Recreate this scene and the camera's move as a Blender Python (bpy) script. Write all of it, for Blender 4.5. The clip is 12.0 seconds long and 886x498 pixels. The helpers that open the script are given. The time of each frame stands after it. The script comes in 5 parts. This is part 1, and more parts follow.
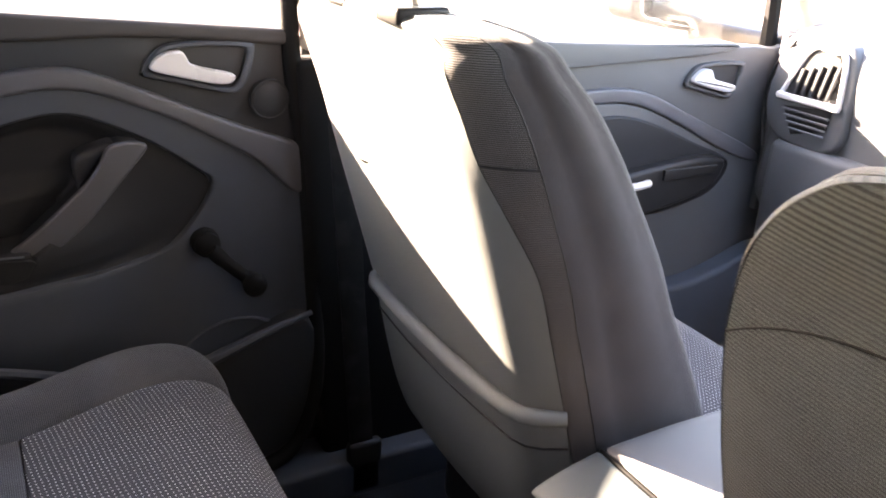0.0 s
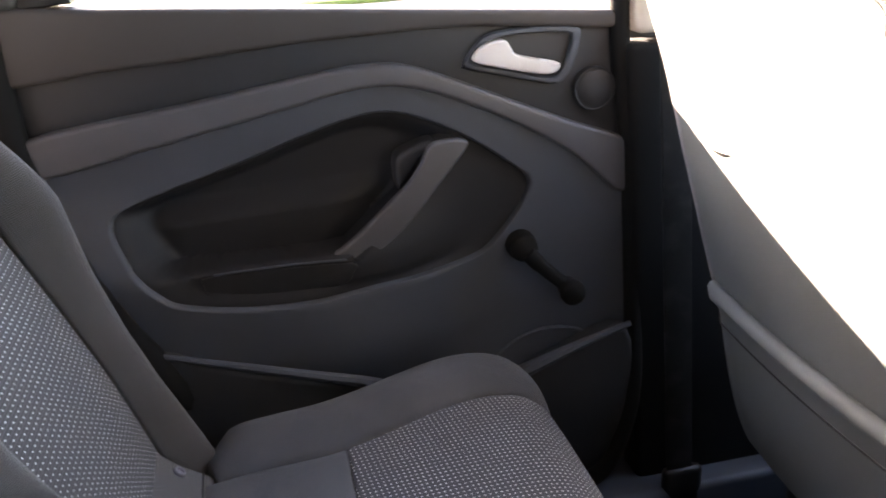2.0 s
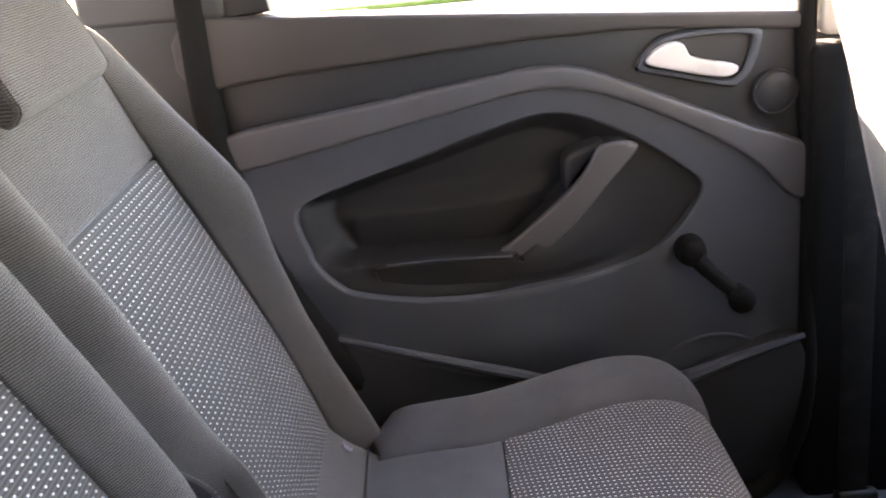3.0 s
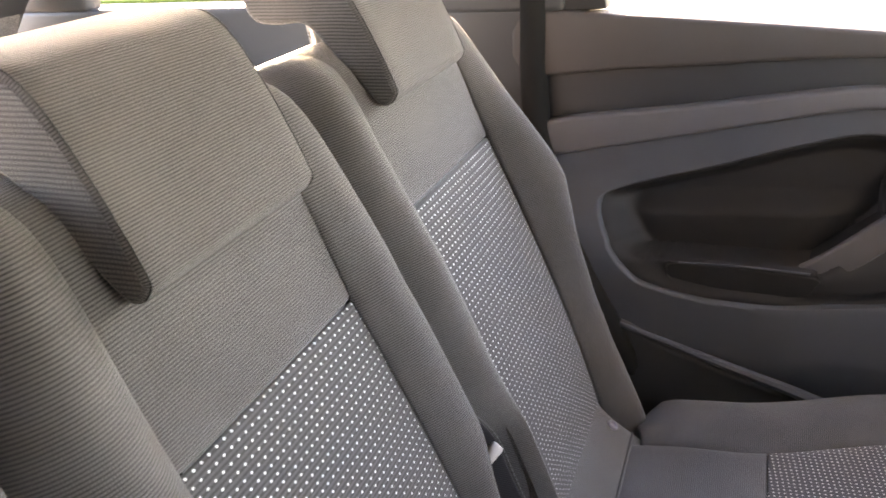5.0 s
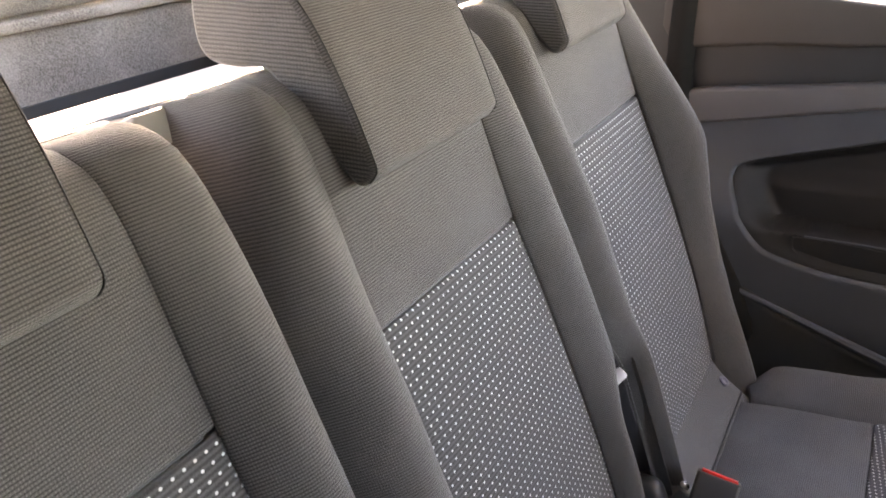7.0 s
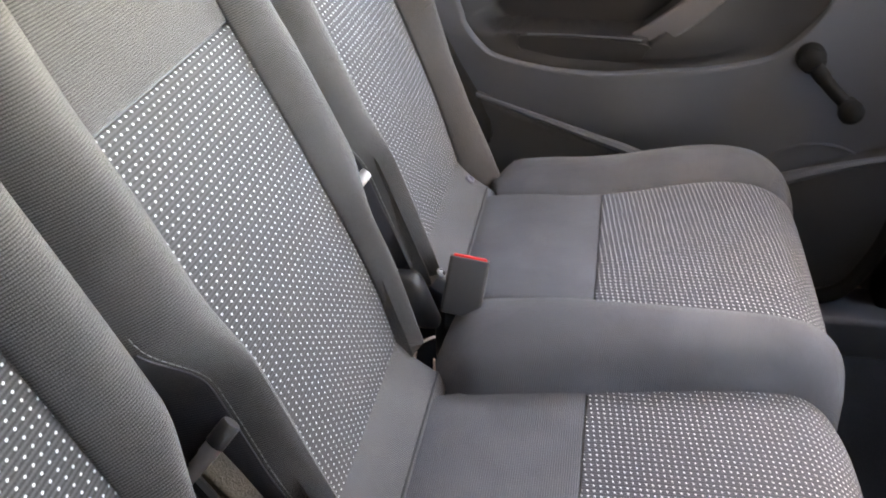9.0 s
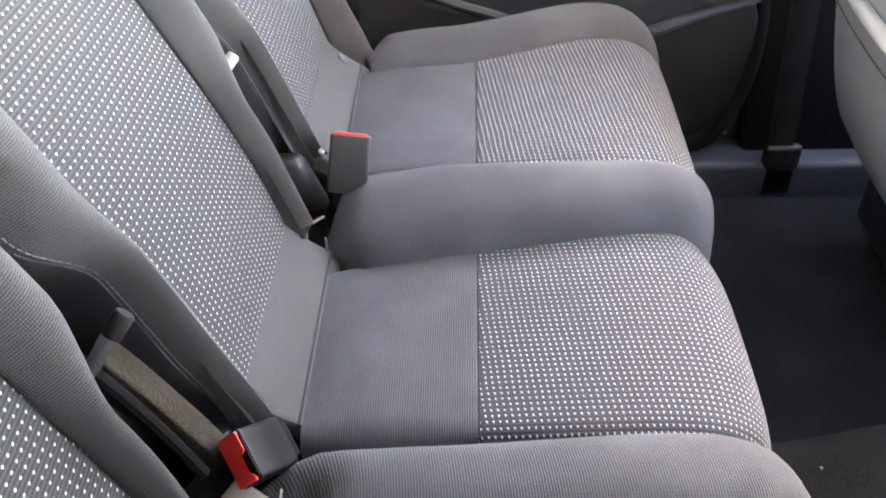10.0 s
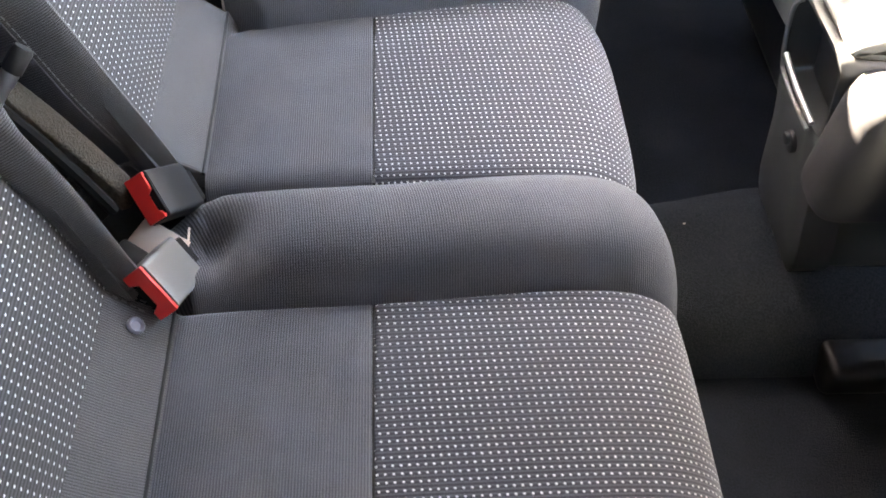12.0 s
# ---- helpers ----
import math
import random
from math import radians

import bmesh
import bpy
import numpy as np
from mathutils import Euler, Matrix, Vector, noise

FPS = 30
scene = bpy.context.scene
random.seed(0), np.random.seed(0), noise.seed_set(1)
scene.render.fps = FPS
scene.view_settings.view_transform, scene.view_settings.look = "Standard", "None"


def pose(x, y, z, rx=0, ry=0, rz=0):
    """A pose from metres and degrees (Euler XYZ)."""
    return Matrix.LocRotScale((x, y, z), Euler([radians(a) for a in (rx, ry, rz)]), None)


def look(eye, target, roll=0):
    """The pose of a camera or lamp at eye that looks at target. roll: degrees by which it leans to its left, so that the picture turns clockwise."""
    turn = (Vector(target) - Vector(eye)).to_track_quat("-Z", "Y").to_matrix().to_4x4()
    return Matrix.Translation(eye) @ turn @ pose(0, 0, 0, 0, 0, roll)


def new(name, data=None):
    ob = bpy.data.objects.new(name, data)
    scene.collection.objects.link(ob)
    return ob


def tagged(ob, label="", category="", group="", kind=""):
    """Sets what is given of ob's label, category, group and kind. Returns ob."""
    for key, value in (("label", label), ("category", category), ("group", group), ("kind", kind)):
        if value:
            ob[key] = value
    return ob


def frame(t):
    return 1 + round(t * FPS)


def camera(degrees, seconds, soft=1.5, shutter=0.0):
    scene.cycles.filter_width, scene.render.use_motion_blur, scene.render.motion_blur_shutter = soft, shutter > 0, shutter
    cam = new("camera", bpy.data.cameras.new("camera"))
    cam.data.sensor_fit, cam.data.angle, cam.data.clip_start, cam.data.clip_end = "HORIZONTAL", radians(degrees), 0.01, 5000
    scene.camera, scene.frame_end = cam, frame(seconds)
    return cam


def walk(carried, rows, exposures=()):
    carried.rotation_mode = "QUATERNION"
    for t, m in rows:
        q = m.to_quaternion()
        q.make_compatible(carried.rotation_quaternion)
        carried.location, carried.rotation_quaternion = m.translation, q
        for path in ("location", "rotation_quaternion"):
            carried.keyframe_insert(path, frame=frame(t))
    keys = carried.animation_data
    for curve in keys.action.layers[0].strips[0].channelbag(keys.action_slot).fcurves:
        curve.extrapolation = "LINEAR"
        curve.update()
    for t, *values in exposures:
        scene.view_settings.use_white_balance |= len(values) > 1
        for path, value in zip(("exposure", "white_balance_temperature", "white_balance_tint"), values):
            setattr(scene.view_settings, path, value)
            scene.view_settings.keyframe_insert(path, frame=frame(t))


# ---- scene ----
cam = camera(54.1, 12.0, soft=1.7, shutter=0.3)
PATH = [
    (0, (0.232, -0.504, 1.042), (1.144, 1.101, 0.272), 3.2),
    (0.5, (0.222, -0.425, 1.022), (1.085, 1.22, 0.281), 2.8),
    (1, (0.208, -0.377, 0.999), (0.931, 1.323, 0.231), 1.4),
    (1.5, (0.181, -0.354, 0.994), (0.727, 1.4, 0.202), -0.7),
    (2, (0.175, -0.352, 1.004), (0.554, 1.45, 0.224), -3.0),
    (2.5, (0.18, -0.358, 1.018), (0.35, 1.478, 0.244), -4.2),
    (3, (0.191, -0.378, 1.025), (0.162, 1.466, 0.25), -5.4),
    (3.5, (0.193, -0.4, 1.029), (-0.036, 1.428, 0.25), -6.6),
    (3.7, (0.186, -0.405, 1.041), (-0.113, 1.408, 0.251), -6.5),
    (5.3, (0.182, -0.468, 1.067), (-0.538, 1.232, 0.298), -3.6),
    (5.5, (0.182, -0.486, 1.064), (-0.577, 1.205, 0.312), -3.4),
    (6, (0.177, -0.516, 1.066), (-0.648, 1.139, 0.305), -2.2),
    (6.5, (0.175, -0.544, 1.066), (-0.697, 1.078, 0.285), -1.4),
    (6.7, (0.175, -0.553, 1.066), (-0.706, 1.057, 0.271), -1.1),
    (8.3, (0.206, -0.57, 1.023), (-0.331, 1.076, 0.022), -0.5),
    (8.5, (0.209, -0.572, 1.018), (-0.262, 1.077, -0.011), -0.7),
    (9, (0.219, -0.582, 1.017), (-0.117, 1.049, -0.091), -1.7),
    (9.5, (0.228, -0.588, 1.005), (0.024, 1.0, -0.193), -2.7),
    (10, (0.228, -0.602, 1.005), (0.147, 0.905, -0.306), -2.6),
    (10.5, (0.23, -0.621, 1.001), (0.233, 0.785, -0.422), -1.3),
    (11, (0.23, -0.641, 1.002), (0.29, 0.684, -0.495), 0.7),
    (11.5, (0.23, -0.66, 0.998), (0.33, 0.595, -0.556), 2.4),
    (12, (0.24, -0.678, 1.01), (0.367, 0.502, -0.599), 4.3),
]
EXPOSURES = [(0.0, 5.21, 8300, 26), (1.5, 5.08, 7750, 24), (2.1, 5.40, 8000, 25), (3.0, 5.82, 8400, 26), (3.7, 6.13, 8800, 27), (5.5, 5.75, 9050, 28), (6.7, 5.63, 9050, 28), (8.5, 6.41, 8800, 24), (9.0, 6.58, 8900, 23), (9.7, 6.98, 8600, 22), (10.4, 7.05, 8500, 21), (11.0, 7.12, 8500, 21), (12.0, 6.91, 8150, 21)]
walk(cam, [(t, look(eye, aim, roll)) for t, eye, aim, roll in PATH], EXPOSURES)

# ---- light ----
SUN_WAY = Vector((-0.51, 0.77, 0.408)).normalized()
world = bpy.data.worlds.new("sky")
scene.world = world
world.use_nodes = True
sky = world.node_tree.nodes.new("ShaderNodeTexSky")
sky.sky_type = "NISHITA"
sky.sun_disc = False
sky.sun_elevation = math.asin(SUN_WAY.z)
sky.sun_rotation = math.atan2(SUN_WAY.x, SUN_WAY.y)
world.node_tree.links.new(sky.outputs[0], world.node_tree.nodes["Background"].inputs[0])
world.node_tree.nodes["Background"].inputs[1].default_value = 0.12
sun = new("sun", bpy.data.lights.new("sun", "SUN"))
sun.data.energy, sun.data.angle, sun.data.color = 5.0, radians(0.5), (1.0, 0.93, 0.83)
sun.matrix_world = look((0, 0, 6), Vector((0, 0, 6)) - SUN_WAY)


# ---- materials ----
class Nodes:
    """Short hand for building a node material."""

    def __init__(self, name):
        self.mat = bpy.data.materials.new(name)
        self.mat.use_nodes = True
        self.tree = self.mat.node_tree
        self.bsdf = self.tree.nodes["Principled BSDF"]

    def add(self, kind, **given):
        node = self.tree.nodes.new(kind)
        for key, value in given.items():
            setattr(node, key, value)
        return node

    def put(self, value, socket):
        if isinstance(value, (int, float)):
            socket.default_value = value
        elif isinstance(value, tuple):
            socket.default_value = (*value, 1.0) if len(value) == 3 else value
        else:
            self.tree.links.new(value, socket)

    def math(self, op, a, b=0.0, c=0.0):
        node = self.add("ShaderNodeMath", operation=op)
        for value, socket in zip((a, b, c), node.inputs):
            self.put(value, socket)
        return node.outputs[0]

    def noise(self, where, scale, detail=3.0, rough=0.55):
        node = self.add("ShaderNodeTexNoise")
        node.inputs["Scale"].default_value = scale
        node.inputs["Detail"].default_value = detail
        node.inputs["Roughness"].default_value = rough
        self.put(where, node.inputs["Vector"])
        return node.outputs[0]

    def ramp(self, value, a, b, lo=0.0, hi=1.0):
        node = self.add("ShaderNodeMapRange", interpolation_type="SMOOTHSTEP")
        for v, socket in zip((value, a, b, lo, hi), node.inputs):
            self.put(v, socket)
        return node.outputs[0]

    def mix(self, f, a, b):
        node = self.add("ShaderNodeMix", data_type="RGBA")
        self.put(f, node.inputs[0])
        self.put(a, node.inputs[6])
        self.put(b, node.inputs[7])
        return node.outputs[2]

    def bump(self, height, strength, distance):
        node = self.add("ShaderNodeBump")
        node.inputs["Strength"].default_value = strength
        node.inputs["Distance"].default_value = distance
        self.put(height, node.inputs["Height"])
        self.put(node.outputs[0], self.bsdf.inputs["Normal"])

    def coords(self, which="Object"):
        return self.add("ShaderNodeTexCoord").outputs[which]

    def done(self, colour, rough, metal=0.0, spec=0.5):
        self.put(colour, self.bsdf.inputs["Base Color"])
        self.put(rough, self.bsdf.inputs["Roughness"])
        self.put(metal, self.bsdf.inputs["Metallic"])
        self.put(spec, self.bsdf.inputs["Specular IOR Level"])
        return self.mat


def ribbed_cloth(name, light, dark, pitch, across=0, depth=0.0005, wear=0.3, sheen=0.3, rough=0.92, spec=0.15):
    """Plain woven cloth with fine ribs; across: the UV axis along which the ribs repeat."""
    n = Nodes(name)
    uv = n.add("ShaderNodeSeparateXYZ")
    n.put(n.coords("UV"), uv.inputs[0])
    place = n.coords()
    wobble = n.math("MULTIPLY", n.noise(place, 18.0), 0.0016)
    run = n.math("ADD", uv.outputs[across], wobble)
    rib = n.math("SINE", n.math("MULTIPLY", run, 2 * math.pi / pitch))
    rib = n.ramp(rib, -0.75, 0.55)
    thread = n.math("SINE", n.math("MULTIPLY", uv.outputs[1 - across], 2 * math.pi / (pitch * 0.9)))
    weave = n.math("MULTIPLY", rib, n.math("MULTIPLY_ADD", thread, 0.22, 0.78))
    patch = n.noise(place, 9.0, 4.0)
    fuzz = n.ramp(n.noise(place, 1100.0, 3.0, 0.7), 0.3, 0.7)
    tone = n.math("ADD", n.math("MULTIPLY", weave, 0.75), n.math("MULTIPLY", fuzz, 0.25))
    base = n.mix(tone, dark, light)
    worn = n.mix(n.ramp(patch, 0.35, 0.75, 0.0, wear), base, tuple(c * 1.25 for c in light))
    rubbed = n.ramp(n.noise(place, 3.1, 5.0, 0.62), 0.42, 0.72, 0.0, 0.32)
    worn = n.mix(rubbed, worn, tuple(c * 1.35 for c in light))
    n.bump(n.math("ADD", weave, n.math("MULTIPLY", fuzz, 0.5)), 0.55, depth)
    n.put(sheen, n.bsdf.inputs["Sheen Weight"])
    n.put(0.5, n.bsdf.inputs["Sheen Roughness"])
    return n.done(worn, rough, 0.0, spec)


def dotted_cloth(name, along=0, px=0.0062, py=0.0065, r=0.00135, dark=(0.014, 0.014, 0.018), light=(0.105, 0.105, 0.120), sheen=0.2, rough=0.9, spec=0.15):
    """Dark ribbed cloth with rows of small woven pale dots."""
    n = Nodes(name)
    uv = n.add("ShaderNodeSeparateXYZ")
    n.put(n.coords("UV"), uv.inputs[0])
    place = n.coords()
    u, v = uv.outputs[along], uv.outputs[1 - along]
    drift = n.math("MULTIPLY", n.math("SUBTRACT", n.noise(place, 14.0), 0.5), 0.004)
    u = n.math("ADD", u, drift)
    row = n.math("FLOOR", n.math("DIVIDE", v, py))
    shift = n.math("MULTIPLY", n.math("FRACT", n.math("MULTIPLY", row, 0.13)), px)
    du = n.math("SUBTRACT", n.math("FRACT", n.math("DIVIDE", n.math("ADD", u, shift), px)), 0.5)
    dv = n.math("SUBTRACT", n.math("FRACT", n.math("DIVIDE", v, py)), 0.5)
    far = n.math("SQRT", n.math("ADD", n.math("POWER", n.math("MULTIPLY", du, px), 2.0), n.math("POWER", n.math("MULTIPLY", dv, py * 1.25), 2.0)))
    dot = n.ramp(far, r * 0.55, r, 1.0, 0.0)
    rib = n.math("MULTIPLY_ADD", n.math("SINE", n.math("MULTIPLY", v, 4 * math.pi / py)), 0.5, 0.5)
    fuzz = n.noise(place, 1100.0, 3.0, 0.7)
    tone = n.math("ADD", n.math("MULTIPLY", rib, 0.6), n.math("MULTIPLY", n.ramp(fuzz, 0.3, 0.7), 0.4))
    base = n.mix(tone, dark, light)
    fade = n.ramp(n.noise(place, 22.0), 0.3, 0.7, 0.75, 1.0)
    colour = n.mix(n.math("MULTIPLY", dot, fade), base, (0.80, 0.80, 0.80))
    n.bump(n.math("ADD", n.math("MULTIPLY", rib, 0.6), dot), 0.5, 0.0005)
    n.put(sheen, n.bsdf.inputs["Sheen Weight"])
    return n.done(colour, rough, 0.0, spec)


def plastic(name, colour, rough=0.5, grain=700.0, depth=0.0003, mottled=0.25, spec=0.4):
    n = Nodes(name)
    place = n.coords()
    fine = n.noise(place, grain, 2.0)
    wide = n.noise(place, 7.0, 4.0)
    tone = n.mix(n.ramp(wide, 0.3, 0.7, 0.0, mottled), colour, tuple(min(1.0, c * 1.5 + 0.004) for c in colour))
    n.bump(fine, 0.35, depth)
    return n.done(tone, n.ramp(wide, 0.2, 0.8, rough - 0.06, rough + 0.08), 0.0, spec)


def carpet(name, a, b):
    n = Nodes(name)
    place = n.coords()
    tuft = n.noise(place, 420.0, 3.0, 0.7)
    wide = n.noise(place, 6.0, 4.0)
    tone = n.mix(n.ramp(tuft, 0.3, 0.7), a, b)
    tone = n.mix(n.ramp(wide, 0.4, 0.75, 0.0, 0.5), tone, tuple(1.5 * c for c in b))
    n.bump(tuft, 0.9, 0.003)
    return n.done(tone, 0.97, 0.0, 0.1)


def metal(name, colour, rough):
    n = Nodes(name)
    place = n.coords()
    return n.done(n.mix(n.ramp(n.noise(place, 60.0), 0.3, 0.7, 0.0, 0.3), colour, tuple(0.8 * c for c in colour)), n.ramp(n.noise(place, 40.0), 0.3, 0.7, rough, rough + 0.12), 1.0)


def clear_glass(name, tint, gloss=0.08):
    n = Nodes(name)
    out = n.tree.nodes["Material Output"]
    thin, shine, both = n.add("ShaderNodeBsdfTransparent"), n.add("ShaderNodeBsdfGlossy"), n.add("ShaderNodeMixShader")
    thin.inputs[0].default_value = (*tint, 1)
    shine.inputs["Roughness"].default_value = 0.02
    both.inputs[0].default_value = gloss
    n.put(thin.outputs[0], both.inputs[1])
    n.put(shine.outputs[0], both.inputs[2])
    n.put(both.outputs[0], out.inputs[0])
    return n.mat


CLOTH_SEAT = ribbed_cloth("cushion_cloth", (0.135, 0.139, 0.152), (0.028, 0.029, 0.034), 0.0023, 0, 0.0008, 0.3, 0.12)
CLOTH_BACK = ribbed_cloth("backrest_cloth", (0.130, 0.120, 0.118), (0.004, 0.0035, 0.0035), 0.0021, 0, 0.0009, 0.12, 0.22, 0.70, 0.28)
# Backrest cloth darkened to put the driver seat in shade.
CLOTH_DRIVER_SHADED = ribbed_cloth("shaded_driver_cloth", (0.064, 0.071, 0.069), (0.007, 0.0075, 0.0075), 0.0036, 0, 0.0009, 0.12, 0.08)
CLOTH_FLAP = ribbed_cloth("flap_cloth", (0.125, 0.121, 0.122), (0.042, 0.040, 0.041), 0.0023, 1, 0.0006)
CLOTH_FINE = ribbed_cloth("fine_cloth", (0.074, 0.067, 0.069), (0.026, 0.023, 0.025), 0.0016, 1, 0.0003)
DOTS = dotted_cloth("dotted_cloth")
DOTS_BACK = dotted_cloth("dotted_back_cloth", 1, 0.0079, 0.0071, 0.00148, (0.016, 0.015, 0.016), (0.098, 0.095, 0.098), 0.15, 0.75, 0.25)
VINYL = plastic("seat_rear_vinyl", (0.136, 0.147, 0.144), 0.62, 900.0)
DOOR_GREY = plastic("door_grey_plastic", (0.057, 0.065, 0.080), 0.52)
DOOR_DARK = plastic("door_dark_plastic", (0.025, 0.0265, 0.0295), 0.55)
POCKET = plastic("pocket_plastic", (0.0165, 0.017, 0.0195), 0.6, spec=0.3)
DOOR_SOFT = plastic("door_soft_top", (0.042, 0.037, 0.036), 0.62)
BAND = plastic("door_band_plastic", (0.086, 0.086, 0.095), 0.42)
BLACK = plastic("black_plastic", (0.013, 0.013, 0.014), 0.45)
# Buckle plastic paled: the sky's reflection is put into its colour.
BUCKLE_PALED = plastic("sky_paled_buckle_plastic", (0.150, 0.142, 0.133), 0.34)
BUCKLE = plastic("buckle_plastic", (0.040, 0.038, 0.038), 0.36)
RUBBER = plastic("black_rubber", (0.008, 0.008, 0.008), 0.75, spec=0.12)
CREAM = plastic("cream_trim", (0.62, 0.56, 0.48), 0.6)
RED = plastic("red_plastic", (0.76, 0.038, 0.036), 0.34, 400.0, 0.0001)
DASH = plastic("dashboard_plastic", (0.085, 0.087, 0.092), 0.5)
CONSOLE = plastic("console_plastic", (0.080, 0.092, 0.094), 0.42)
# Console plastic darkened for the shade on the rear end.
CONSOLE_SHADED = plastic("shaded_console_plastic", (0.050, 0.056, 0.058), 0.42)
LID = plastic("console_lid_vinyl", (0.165, 0.160, 0.160), 0.5)
SILVER = plastic("satin_silver", (0.62, 0.60, 0.60), 0.30, 900.0, 0.00005, 0.1)
SATIN = plastic("satin_grey", (0.19, 0.195, 0.195), 0.32, 900.0, 0.00005, 0.1)
BLADE = metal("satin_metal", (0.45, 0.46, 0.46), 0.36)
CHROME = metal("worn_chrome", (0.70, 0.68, 0.66), 0.25)
CARPET = carpet("floor_carpet", (0.011, 0.0125, 0.015), (0.028, 0.032, 0.038))
# Floor carpet made lighter for the light falling on the tunnel top.
TUNNEL_LIT = carpet("lit_tunnel_carpet", (0.015, 0.0175, 0.020), (0.037, 0.042, 0.047))
BOOT = carpet("boot_lining", (0.10, 0.093, 0.088), (0.33, 0.305, 0.29))
REAR = plastic("seat_rear_cover", (0.22, 0.215, 0.21), 0.6)
FELT = carpet("felt", (0.046, 0.038, 0.030), (0.092, 0.078, 0.064))
COVER = plastic("load_cover_vinyl", (0.27, 0.265, 0.26), 0.6)
LINER = carpet("headliner_cloth", (0.26, 0.25, 0.235), (0.34, 0.325, 0.305))
PAINT = plastic("body_paint", (0.45, 0.46, 0.47), 0.25, 300.0, 0.00005, 0.05)
# Seat cloth darkened to carry the shade inside the lever recess.
RECESS_SHADE_CLOTH = ribbed_cloth("shaded_recess_cloth", (0.072, 0.069, 0.078), (0.024, 0.023, 0.026), 0.0023, 0, 0.0005, 0.1, 0.02)
WEBBING = ribbed_cloth("belt_webbing", (0.028, 0.028, 0.028), (0.012, 0.012, 0.012), 0.0014, 1, 0.0004, 0.1, 0.05)
THREAD = plastic("grey_thread", (0.22, 0.22, 0.22), 0.8)
STUD = plastic("stud_plastic", (0.20, 0.195, 0.24), 0.4)
TAG = plastic("paper_tag", (0.55, 0.45, 0.39), 0.7)
GLASS = clear_glass("window_glass", (0.93, 0.95, 0.94))
# Almost opaque, to keep near-side light out of the cabin.
BLOCKING_GLASS = clear_glass("light_blocking_glass", (0.03, 0.03, 0.032), 0.04)
TINTED = clear_glass("side_tinted_glass", (0.84, 0.85, 0.84), 0.06)
PRIVACY = clear_glass("tinted_glass", (0.62, 0.62, 0.62), 0.06)
ASPHALT = carpet("forecourt_asphalt", (0.13, 0.115, 0.105), (0.20, 0.175, 0.16))
GRASS = carpet("grass", (0.030, 0.050, 0.010), (0.075, 0.105, 0.025))
WALLING = plastic("pale_render", (0.55, 0.52, 0.47), 0.8, 90.0, 0.002)


# ---- mesh helpers ----
def part(name, data, mat, parent=None, label=""):
    """Links (vertices, faces[, uv per vertex]) or a bmesh as one mesh object, under a parent if given."""
    me = bpy.data.meshes.new(name)
    if isinstance(data, bmesh.types.BMesh):
        data.to_mesh(me)
        data.free()
    else:
        me.from_pydata([tuple(v) for v in data[0]], [], data[1])
        if len(data) > 2:
            layer = me.uv_layers.new(name="UVMap")
            index = np.zeros(len(me.loops), dtype=np.int32)
            me.loops.foreach_get("vertex_index", index)
            layer.data.foreach_set("uv", np.asarray(data[2], dtype=np.float32)[index].ravel())
    me.validate()
    me.polygons.foreach_set("use_smooth", np.ones(len(me.polygons), dtype=bool))
    me.set_sharp_from_angle(angle=radians(40))
    me.materials.append(mat)
    ob = new(name, me)
    ob.parent = parent
    return tagged(ob, label) if label else ob


def thing(name, label, category, group="", at=(0, 0, 0), kind=""):
    ob = new(name)
    ob.location = at
    ob.empty_display_size = 0.05
    return tagged(ob, label, category, group, kind)


def turned(bm):
    bmesh.ops.recalc_face_normals(bm, faces=bm.faces[:])
    return bm


def rbox(lo, hi, r=0.005, lean=0.0, seg=3, m=None):
    """A box with rounded edges; lean shifts x by that much for each metre of height."""
    bm = bmesh.new()
    bmesh.ops.create_cube(bm, size=1)
    lo, hi = Vector(lo), Vector(hi)
    for v in bm.verts:
        v.co = Vector([lo[i] + (hi[i] - lo[i]) * (v.co[i] + 0.5) for i in range(3)])
    if r:
        bmesh.ops.bevel(bm, geom=bm.edges[:], offset=r, segments=seg, profile=0.5, affect="EDGES")
    for v in bm.verts:
        v.co.x += lean * (v.co.z - lo.z)
        if m:
            v.co = m @ v.co
    return bm


def disc(r, h, m, bevel=0.0, n=28):
    """A short cylinder along local z, from 0 to h, with a rounded rim."""
    rings = [(0, 0), (r, 0), (r, h - bevel)] + [(r - bevel * (1 - math.cos(a)), h - bevel + bevel * math.sin(a)) for a in (0.5, 1.0, 1.57)] + [(0, h)]
    return lathe(rings, m, n)


def lathe(rings, m, n=28):
    bm = bmesh.new()
    loops = []
    for r, z in rings:
        loops.append([bm.verts.new(m @ Vector((r * math.cos(2 * math.pi * k / n), r * math.sin(2 * math.pi * k / n), z))) for k in range(n)] if r > 1e-6 else [bm.verts.new(m @ Vector((0, 0, z)))])
    for a, b in zip(loops, loops[1:]):
        for k in range(n):
            quad = [a[k % len(a)], a[(k + 1) % len(a)], b[(k + 1) % len(b)], b[k % len(b)]]
            quad = list(dict.fromkeys(quad))
            if len(quad) > 2:
                bm.faces.new(quad)
    return turned(bm)


